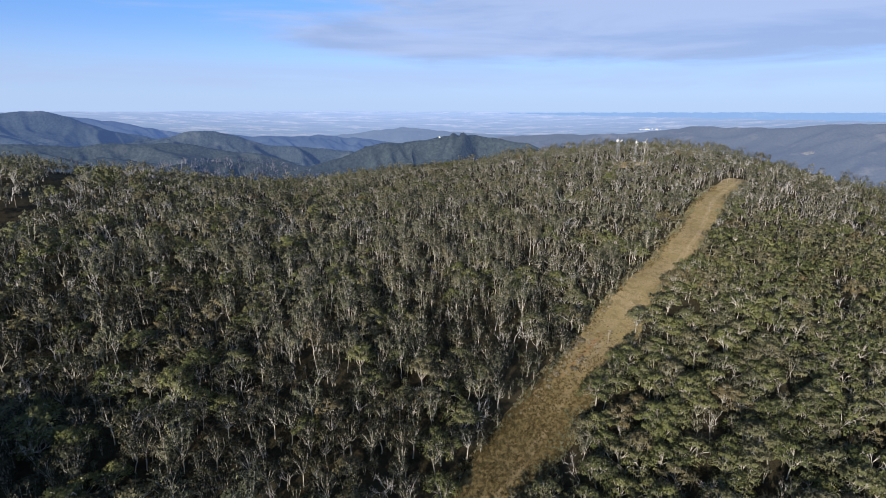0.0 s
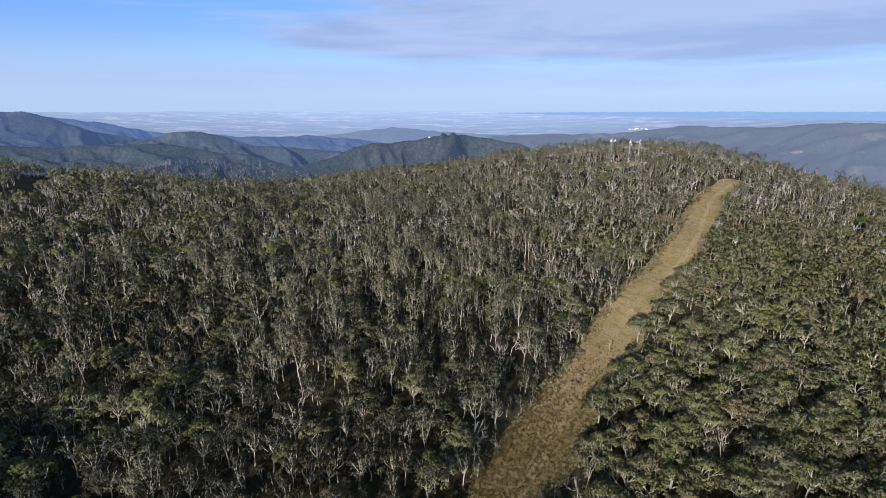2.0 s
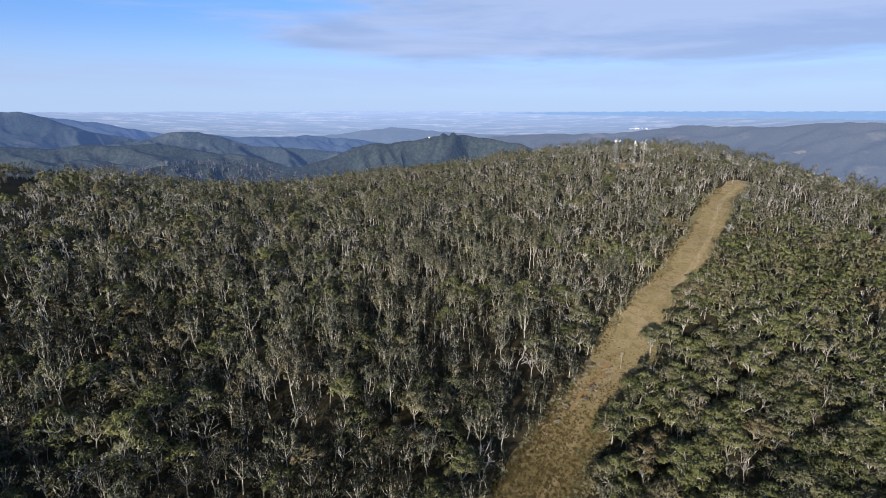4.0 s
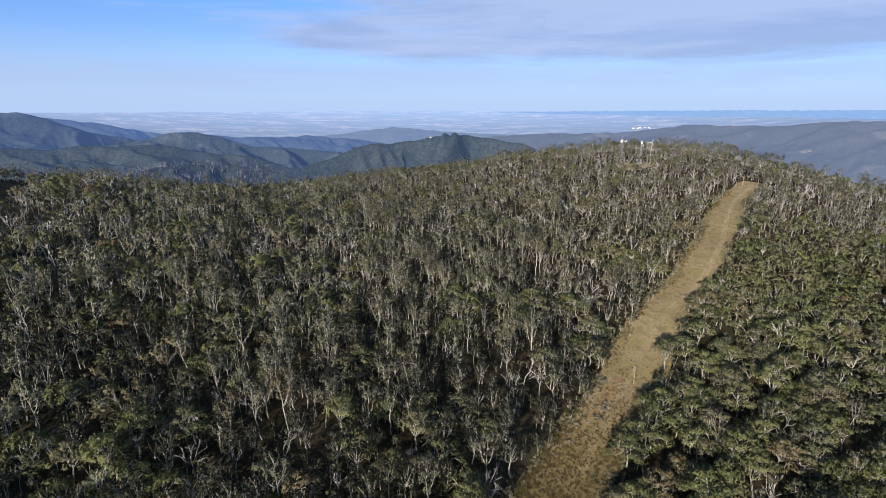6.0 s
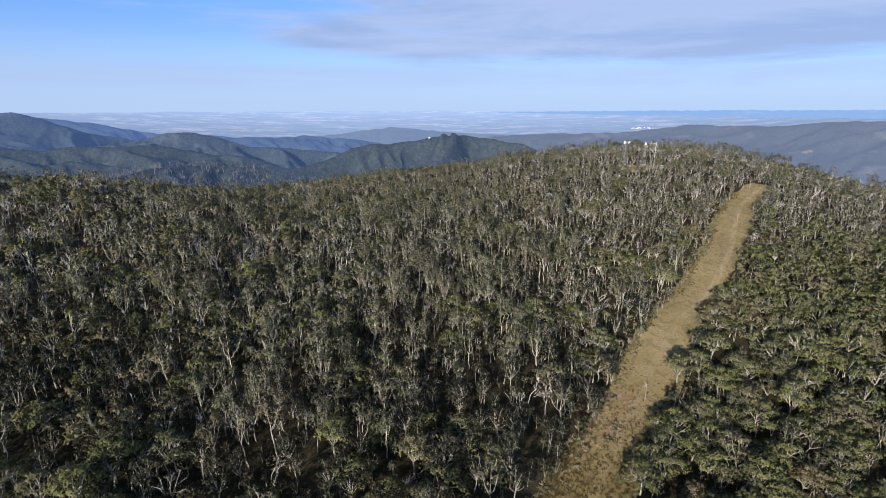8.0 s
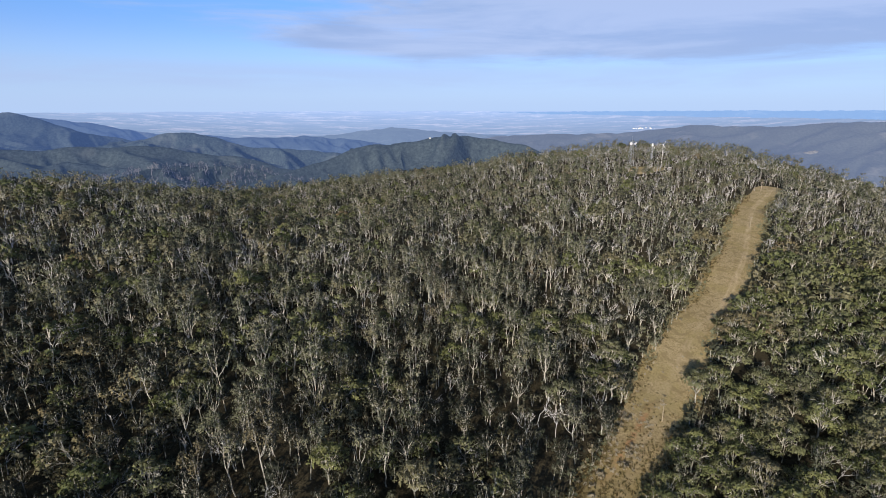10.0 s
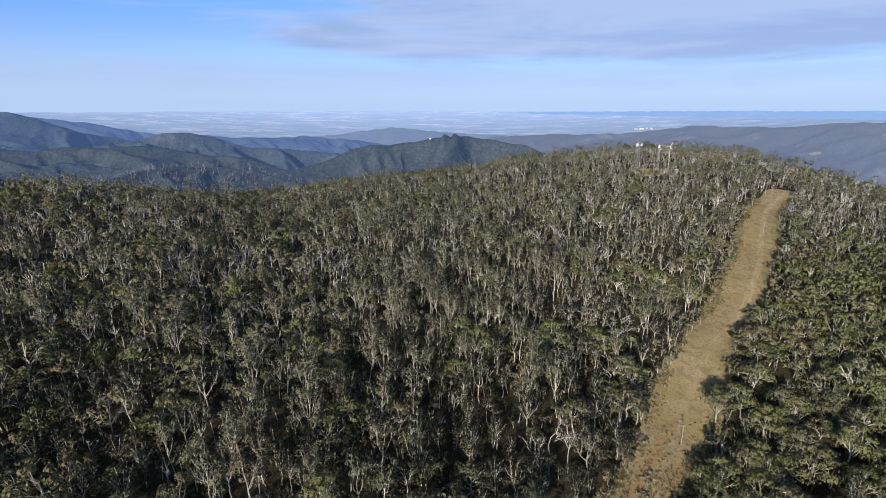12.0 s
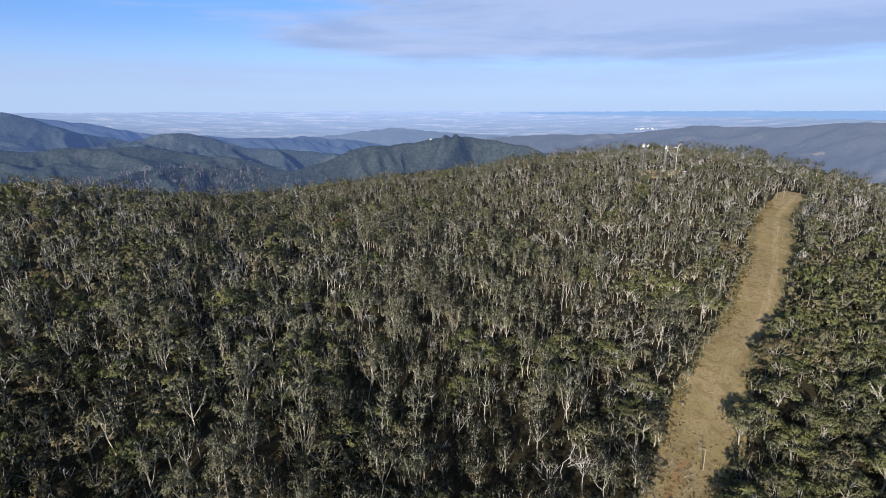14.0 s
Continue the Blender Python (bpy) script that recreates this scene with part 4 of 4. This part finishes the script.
# ---- things along the cut ----
def part(name, bm, mat, parent, label=""):
    """One mesh under a thing or a part, from a bmesh."""
    me = bpy.data.meshes.new(name)
    bm.to_mesh(me)
    bm.free()
    me.materials.append(mat)
    ob = new(name, me)
    ob.parent = parent
    return tagged(ob, label)


def rod(a, b, r0, r1=None, sides=8):
    """A tapered rod from a to b, its ends slightly domed."""
    r1 = r0 if r1 is None else r1
    a, b = Vector(a), Vector(b)
    bm = bmesh.new()
    turn = (b - a).to_track_quat("Z", "Y").to_matrix().to_4x4()
    n = (b - a).length
    rings = []
    for z, r in ((0, r0 * 0.8), (min(0.05, n * 0.05), r0), (n - min(0.05, n * 0.05), r1), (n, r1 * 0.75)):
        rings.append([bm.verts.new(a + turn @ Vector((math.cos(k * 2 * math.pi / sides) * r, math.sin(k * 2 * math.pi / sides) * r, z))) for k in range(sides)])
    for p, q in zip(rings[:-1], rings[1:]):
        for k in range(sides):
            bm.faces.new((p[k], p[(k + 1) % sides], q[(k + 1) % sides], q[k]))
    bm.faces.new(rings[0][::-1])
    bm.faces.new(rings[-1])
    return bm


def block(size, at, bevel=0.03, rz=0.0):
    bm = bmesh.new()
    bmesh.ops.create_cube(bm, size=1, matrix=pose(*at, 0, 0, rz) @ Matrix.Diagonal((*size, 1)))
    bmesh.ops.bevel(bm, geom=bm.edges[:], offset=bevel, segments=1, affect="EDGES")
    return bm


def ground_at(x, y):
    return float(land(x, y))


def power_pole(x, y, turn, height=10.0):
    ob = new("power_pole")
    part("pole", rod((0, 0, -0.8), (0, 0, height), 0.21, 0.14, 10), M_POLE, ob)
    arm = part("crossarm", block((2.6, 0.14, 0.16), (0, 0.2, height - 0.35)), M_POLE, ob)
    for dx in (-1.15, -0.45, 1.15):
        part("insulator", rod((dx, 0.2, height - 0.27), (dx, 0.2, height + 0.03), 0.07, 0.09, 8), M_CERAMIC, arm)
    for sgn in (-1, 1):
        part("brace", rod((sgn * 0.8, 0.2, height - 0.42), (0, 0.16, height - 1.15), 0.03), M_STEEL, ob)
    ob.matrix_basis = pose(x, y, ground_at(x, y) + 0.2, 0, 0, turn)
    return tagged(ob, "weathered wooden power pole with a single crossarm", "power pole", "power poles in the cuts")


_first = power_pole(105.7, 313.2, -38)
for _x, _y, _r in ((277, 546, -37), (348, 652, -36), (-361, 446, 20)):
    _c = copy_thing(_first, pose(_x, _y, ground_at(_x, _y) + 0.2, 0, 0, _r))


def branch_log(x, y, turn, length):
    """A fallen bleached branch, forked."""
    rng = np.random.RandomState(int(x * 7 + y))
    sh = Shape()
    a, b = np.array([0, 0, 0.25]), np.array([length, rng.randn() * 0.4, 0.8])
    line = bend(rng, a, b, 6, 0.3)
    tube(sh, line, np.linspace(0.24, 0.10, 6), 6)
    for k in (2, 3, 4):
        tube(sh, bend(rng, line[k], line[k] + np.array([1.6, rng.uniform(-1.8, 1.8), rng.uniform(0.3, 1.2)]), 3, 0.15), (0.10, 0.07, 0.03), 4)
    v, f, _, _ = sh.arrays()
    c, s = math.cos(radians(turn)), math.sin(radians(turn))
    v = np.stack([c * v[:, 0] - s * v[:, 1], s * v[:, 0] + c * v[:, 1], v[:, 2]], -1)
    ob = mesh_object("fallen_branch", v, f, [M_DEAD])
    ob.matrix_basis = pose(x, y, ground_at(x, y) + 0.1)
    return tagged(ob, "bleached fallen branch at the edge of the grass", "branch", "fallen branches")


branch_log(160, 420, 50, 7.5)
branch_log(120, 386, 80, 5.0)
branch_log(255, 560, 65, 6.0)


def shrub(x, y, k, mat, label, seed):
    """A low spreading shrub: stems and many small leaf clumps."""
    rng = np.random.RandomState(seed)
    sh = Shape()
    for i in range(9):
        a, r = rng.rand() * 6.28, 1.5 * rng.rand() ** 0.5
        tip = np.array([math.cos(a) * r, math.sin(a) * r, rng.uniform(0.5, 1.3) * (1.2 - 0.3 * r)])
        tube(sh, [np.array([0, 0, -0.2]), tip], (0.05, 0.02), 3)
        leaves(sh, rng, tip, rng.uniform(0.45, 0.75), 16, 0.30, 0.8, 0.3)
    ob = new("shrub")
    for name, only, m in (("stems", 0, M_BARK), ("foliage", 1, mat)):
        v, f, _, d = sh.arrays(only)
        mesh_object("stem_cluster" if only == 0 else name, v * k, f, [m], attrs=(("lean", d),), parent=ob)
    ob.matrix_basis = pose(x, y, ground_at(x, y) + 0.2, 0, 0, rng.rand() * 360)
    return tagged(ob, label, "shrub", "shrubs beside the cut")


_rng = np.random.RandomState(77)
for _i, (_x, _y) in enumerate(((87, 316), (90, 313), (84, 311), (82, 292), (79, 287), (85, 296), (63, 277), (67, 281), (60, 272), (84, 271), (88, 276), (86, 267),
                               (168, 381), (171, 385), (165, 377), (113, 352), (190, 404), (150, 398), (232, 512), (248, 478))):
    shrub(_x + _rng.randn() * 0.8, _y + _rng.randn() * 0.8, _rng.uniform(0.9, 1.7), M_PALE, "pale silver-grey shrub in the dry grass", 300 + _i)


def scatter_tufts(name, label, category, mat, count, seed, reach, pick, size, blades, height):
    """Small clumps over the cut, joined."""
    rng = np.random.RandomState(seed)
    s = rng.uniform(272, 852, count * 3)
    seg = np.concatenate([[0], np.cumsum(np.hypot(*np.diff(CUT, axis=0).T))])
    cx, cy = np.interp(s, seg, CUT[:, 0]), np.interp(s, seg, CUT[:, 1])
    off = rng.uniform(-1, 1, count * 3) * reach
    ang = math.radians(36)
    x, y = cx + math.cos(ang) * off, cy - math.sin(ang) * off
    keep = pick(x, y, s, off, rng)
    x, y = x[keep][:count], y[keep][:count]
    n = len(x)
    z = land(x, y) + 0.25
    a = rng.rand(n, blades) * 6.28
    r = size * rng.rand(n, blades)
    bx, by = x[:, None] + np.cos(a) * r, y[:, None] + np.sin(a) * r
    h = height * rng.uniform(0.5, 1.2, (n, blades))
    w = size * 0.42
    t = rng.rand(n, blades) * 6.28
    lean = rng.randn(n, blades, 2) * 0.35 * height
    v = np.empty((n, blades, 3, 3))
    v[..., 0, 0], v[..., 0, 1], v[..., 0, 2] = bx - np.cos(t) * w, by - np.sin(t) * w, z[:, None] - 0.1
    v[..., 1, 0], v[..., 1, 1], v[..., 1, 2] = bx + np.cos(t) * w, by + np.sin(t) * w, z[:, None] - 0.1
    v[..., 2, 0], v[..., 2, 1], v[..., 2, 2] = bx + lean[..., 0], by + lean[..., 1], z[:, None] + h
    m = n * blades
    ob = mesh_object(name, v.reshape(-1, 3), np.arange(m * 3).reshape(-1, 3), [mat], attrs=(("tint", np.repeat(rng.rand(n), blades * 3)),))
    return tagged(ob, label, category, kind="stuff")


scatter_tufts("bracken", "rusty dry bracken covering the lower cut", "bracken", M_RUST, 5200, 5, 17.5,
              lambda x, y, s, off, rng: rng.rand(len(x)) < smooth(y + 25 * (value_noise(x, y, 14, 9) - 0.5), 330, 250), 0.75, 7, 0.75)
scatter_tufts("grass_tufts", "tufts of dry straw-coloured grass", "grass", M_STRAW, 8000, 6, 17.5,
              lambda x, y, s, off, rng: (y > 240) & (rng.rand(len(x)) < 0.25 + 0.75 * (value_noise(x, y, 8, 12) > 0.45)), 0.6, 4, 0.35)
scatter_tufts("edge_scrub", "low dark scrub along the edges of the cut", "scrub", M_GREY, 1700, 8, 18.0,
              lambda x, y, s, off, rng: np.where(off < 0, -off, off + 3.5) > 10.0 + 6.5 * value_noise(x, y, 11, 3), 0.9, 12, 1.1)
scatter_tufts("brown_scrub", "dry brown scrub along the western edge of the cut", "scrub", M_RUST, 2000, 28, 17.5,
              lambda x, y, s, off, rng: -off > 6.5 + 9.0 * value_noise(x, y, 9, 33), 0.8, 10, 0.7)


scatter_tufts("pale_scrub", "low grey-brown scrub spreading over the western side of the cut", "scrub", M_PALE, 900, 15, 18.0,
              lambda x, y, s, off, rng: (off < 2) & (rng.rand(len(x)) < np.exp(-((y - 300) / 34) ** 2) * (value_noise(x, y, 6, 21) > 0.42)), 0.9, 14, 0.9)


# ---- the summit: masts, turbine and huts ----
def lattice_tower(x, y, height, base, top):
    """A four-legged steel tower with crossed bracing on each face."""
    ob = new("lattice_tower")
    corners = [(-1, -1), (1, -1), (1, 1), (-1, 1)]

    def at(c, h):
        w = base + (top - base) * min(1, h / (height * 0.8))
        return Vector((c[0] * w / 2, c[1] * w / 2, h))

    for c in corners:
        sh = Shape()
        tube(sh, [at(c, -0.5), at(c, height * 0.4), at(c, height * 0.8), at(c, height)], (0.16, 0.14, 0.12, 0.10), 5)
        v, f, _, _ = sh.arrays()
        mesh_object("leg", v, f, [M_STEEL], parent=ob)
    for p, q in zip(corners, corners[1:] + corners[:1]):
        n = 9
        for i in range(n):
            h0, h1 = height * i / n, height * (i + 1) / n
            for a, b in ((at(p, h0), at(q, h1)), (at(q, h0), at(p, h1)), (at(p, h1), at(q, h1))):
                sh = Shape()
                tube(sh, [np.array(a), np.array(b)], (0.07, 0.07), 4)
                v, f, _, _ = sh.arrays()
                mesh_object("brace", v, f, [M_STEEL], parent=ob)
    ob.matrix_basis = pose(x, y, ground_at(x, y), 0, 0, 20)
    return ob


def dish(parent, at, radius, rz, depth=0.5):
    """A drum dish with a shallow bowl, facing along its own -y."""
    bm = bmesh.new()
    n = 20
    rings = []
    for r, d in ((0.05, depth), (radius * 0.6, depth), (radius, 0.25), (radius * 1.02, 0.0), (radius * 0.97, -depth * 0.6), (radius * 0.05, -depth * 0.75)):
        rings.append([bm.verts.new((math.cos(k * 2 * math.pi / n) * r, d, math.sin(k * 2 * math.pi / n) * r)) for k in range(n)])
    for p, q in zip(rings[:-1], rings[1:]):
        for k in range(n):
            bm.faces.new((p[k], p[(k + 1) % n], q[(k + 1) % n], q[k]))
    bm.faces.new(rings[0])
    bm.faces.new(rings[-1][::-1])
    bm.transform(pose(*at, 0, 0, rz))
    bmesh.ops.recalc_face_normals(bm, faces=bm.faces[:])
    return part("dish", bm, M_WHITE, parent, "round white drum antenna")


_tower = lattice_tower(250, 775, 31, 6.0, 2.6)
dish(_tower, (-3.4, -2.4, 28.4), 1.9, 0)
dish(_tower, (3.0, -2.0, 27.8), 1.1, 15)
dish(_tower, (5.4, -1.0, 28.8), 1.3, 30)
part("dish_arm", rod((-3.4, -1.8, 28.4), (5.4, -0.6, 28.6), 0.12), M_STEEL, _tower)
part("whip_mast", rod((0, 0, 30.5), (0, 0, 37), 0.13, 0.05), M_STEEL, _tower)
tagged(_tower, "tall galvanised lattice radio tower carrying white dishes", "radio tower")

_mast = lattice_tower(272, 764, 25.5, 3.0, 1.4)
part("radome", rod((0, 0, 25.4), (0, 0, 29), 1.5, 0.7, 14), M_WHITE, _mast, "tapered white antenna cover")
part("whip_mast", rod((0, 0, 28.8), (0, 0, 32), 0.10, 0.05), M_STEEL, _mast)
dish(_mast, (1.7, -1.2, 23.5), 1.0, 20)
tagged(_mast, "slim lattice mast topped by a white antenna cover", "radio mast")


def wind_turbine(x, y, height):
    ob = new("wind_turbine")
    part("tower", rod((0, 0, -0.5), (0, 0, height), 0.30, 0.18, 12), M_WHITE, ob)
    part("nacelle", block((0.8, 2.0, 0.8), (0, 0.2, height + 0.2), 0.15), M_WHITE, ob)
    hub = part("hub", rod((0, -0.8, height + 0.2), (0, -1.4, height + 0.2), 0.4, 0.2, 12), M_WHITE, ob)
    for a in (62, 182, 302):
        c, s = math.cos(radians(a)), math.sin(radians(a))
        bm = bmesh.new()
        L0 = 5.2
        prof = ((0.3, 0.32, 0.14), (1.2, 0.55, 0.10), (3.2, 0.38, 0.06), (L0, 0.14, 0.03))
        rings = [[bm.verts.new((c * r - s * w * k, -1.1 + t * j, height + 0.2 + s * r + c * w * k)) for k, j in ((-0.5, 0), (0, 1), (0.5, 0), (0, -1))] for r, w, t in prof]
        for p, q in zip(rings[:-1], rings[1:]):
            for k in range(4):
                bm.faces.new((p[k], p[(k + 1) % 4], q[(k + 1) % 4], q[k]))
        bm.faces.new(rings[0][::-1])
        bm.faces.new(rings[-1])
        part("blade", bm, M_WHITE, hub)
    ob.matrix_basis = pose(x, y, ground_at(x, y), 0, 0, -25)
    return tagged(ob, "small white three-bladed wind turbine on a pole", "wind turbine")


wind_turbine(279, 749, 29.0)


def hut(x, y, turn, w, d, h):
    """A sheet-metal equipment hut with a low gable roof."""
    ob = new("equipment_hut")
    part("wall", block((w, d, h + 0.3), (0, 0, h / 2 - 0.15), 0.05), M_HUT, ob)
    bm = bmesh.new()
    e = 0.3
    pts = [(-w / 2 - e, -d / 2 - e, h), (w / 2 + e, -d / 2 - e, h), (w / 2 + e, d / 2 + e, h), (-w / 2 - e, d / 2 + e, h), (-w / 2 - e, 0, h + 0.8), (w / 2 + e, 0, h + 0.8)]
    v = [bm.verts.new(p) for p in pts]
    u = [bm.verts.new((p[0], p[1], p[2] - 0.12)) for p in pts[:4]]
    for q in ((v[0], v[1], v[5], v[4]), (v[2], v[3], v[4], v[5]), (v[3], v[0], v[4]), (v[1], v[2], v[5]), u[::-1],
              (u[0], u[1], v[1], v[0]), (u[1], u[2], v[2], v[1]), (u[2], u[3], v[3], v[2]), (u[3], u[0], v[0], v[3])):
        bm.faces.new(q)
    part("roof", bm, M_WHITE, ob)
    part("door", block((0.95, 0.08, 2.0), (w * 0.2, -d / 2 - 0.03, 1.0), 0.02), M_ROOF, ob)
    ob.matrix_basis = pose(x, y, ground_at(x, y) + 0.15, 0, 0, turn)
    return tagged(ob, "small pale sheet-metal equipment hut in the summit clearing", "hut", "summit huts")


hut(246, 765, 12, 5.0, 2.8, 2.4)
hut(269, 757, 5, 3.6, 2.6, 2.4)
hut(287, 742, 20, 3.0, 2.4, 2.3)


def clearing():
    a = np.linspace(0, 2 * math.pi, 49)[:-1]
    r = np.linspace(0, 1, 12)
    A, R = np.meshgrid(a, r, indexing="ij")
    edge = 1 + 0.12 * np.sin(A * 3 + 1) + 0.08 * np.sin(A * 7)
    x, y = 260 + 28 * R * edge * np.cos(A), 752 + 20 * R * edge * np.sin(A)
    v = np.stack([x, y, land(x, y) + 0.5 - 0.9 * R ** 5], -1).reshape(-1, 3)
    ob = mesh_object("summit_clearing", v, grid_faces(48, 12, True), [M_GRASS], smooth_shade=True)
    tagged(ob, "pale mown clearing round the masts", "clearing", kind="structure")


clearing()


# ---- far small things ----
def on_hill(x, y):
    """The height of the highest backdrop surface at a place."""
    best = -1e3
    for ob in scene.objects:
        if ob.name.startswith("backdrop_"):
            hit, place, _, _ = ob.ray_cast((x, y, 600), (0, 0, -1))
            if hit:
                best = max(best, place.z)
    return best


def far_house(x, y, w, d, h, turn, label, group):
    ob = new("far_house")
    part("wall", block((w, d, h + 2), (0, 0, h / 2 - 1), 0.05), M_WHITE, ob)
    bm = bmesh.new()
    pts = [(-w / 2, -d / 2, h), (w / 2, -d / 2, h), (w / 2, d / 2, h), (-w / 2, d / 2, h), (-w / 2, 0, h * 1.4), (w / 2, 0, h * 1.4)]
    v = [bm.verts.new((p[0] * 1.05, p[1] * 1.1, p[2])) for p in pts]
    for q in ((v[0], v[1], v[5], v[4]), (v[2], v[3], v[4], v[5]), (v[3], v[0], v[4]), (v[1], v[2], v[5]), (v[3], v[2], v[1], v[0])):
        bm.faces.new(q)
    part("roof", bm, M_ROOF, ob)
    ob.matrix_basis = pose(x, y, on_hill(x, y), 0, 0, turn)
    return tagged(ob, label, "building", group)


bpy.context.view_layer.update()
far_house(-10, 1622, 5.0, 4, 1.9, 10, "white house on the crest of a wooded hill", "far buildings")
_rng = np.random.RandomState(5)
for _k in range(14):
    _x = 1345 + 165 * _rng.rand() ** 0.7
    far_house(_x, 3745 + (1440 - _x) * 0.37 + _rng.uniform(-25, 25), _rng.uniform(5, 13), 6, _rng.uniform(2.5, 5), _rng.uniform(-20, 20),
              "white building of a far town on the plain", "far buildings")


def outcrop(x, y, w, h, seed, label):
    """A bare pale rock face, broken into steps."""
    rng = np.random.RandomState(seed)
    n, m = 18, 10
    u, v = np.meshgrid(np.linspace(-1, 1, n), np.linspace(0, 1, m), indexing="ij")
    px = u * w / 2 * (1 - 0.5 * v) + v * w * 0.35 + rng.randn(n, m) * w * 0.02
    py = -6 + v * 9 - 5 * (1 - u ** 2) + rng.randn(n, m) * 0.8
    pz = (v - 0.4) * h * (1 - 0.6 * u ** 2) + rng.randn(n, m) * h * 0.05
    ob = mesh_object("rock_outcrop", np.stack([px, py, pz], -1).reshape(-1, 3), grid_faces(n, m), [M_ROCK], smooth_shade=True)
    ob.matrix_basis = pose(x, y, on_hill(x, y) + 1.5)
    return tagged(ob, label, "rock", "far rock faces")


outcrop(-697, 2150, 34, 9, 3, "pale bare rock face on a far knoll")
outcrop(1297, 1942, 70, 13, 4, "pale rock outcrop on the far range")



def spur_forest():
    """The wood on the low spur beyond the gully."""
    rng = np.random.RandomState(9)
    spur = bpy.data.objects["backdrop_spur"]
    stems = [dead_tree(900 + i, 2, 1.7) for i in range(7)]
    V, F, M, T, n0 = [], [], [], [], 0
    for _ in range(1050):
        x, y = rng.uniform(-800, -200), rng.uniform(1180, 1500)
        hit, place, _, _ = spur.ray_cast((x, y, 600), (0, 0, -1))
        if not hit or place.z < -75:
            continue
        kind = "dead_tree" if rng.rand() < 0.62 else "round_gum"
        group = stems if kind == "dead_tree" else TEMPLATES[kind, 2]
        v, f, m, _ = group[rng.randint(len(group))].arrays()
        k, a = rng.uniform(1.2, 1.75), rng.rand() * 6.28
        c, s = math.cos(a), math.sin(a)
        V.append(np.stack([x + k * (c * v[:, 0] - s * v[:, 1]), y + k * (s * v[:, 0] + c * v[:, 1]), place.z + k * v[:, 2]], -1))
        F.append(f + n0)
        M.append(np.where((kind == "dead_tree") | (m == 0), 0, 1))
        T.append(np.full(len(v), rng.rand()))
        n0 += len(v)
    # the haze before the spur is put into both tree materials as emission
    ob = mesh_object("backdrop_spur_forest", np.concatenate(V), np.concatenate(F), [backdrop_material("far_limbs_in_haze", (0.16, 0.155, 0.155), AIR, 0.10, 0.1), backdrop_material("far_crowns_in_haze", (0.048, 0.054, 0.048), AIR, 0.10, 0.1)], np.concatenate(M), attrs=(("tint", np.concatenate(T)),))
    tagged(ob, "grey forest of slim trees on a low spur", "forest", kind="stuff")


spur_forest()
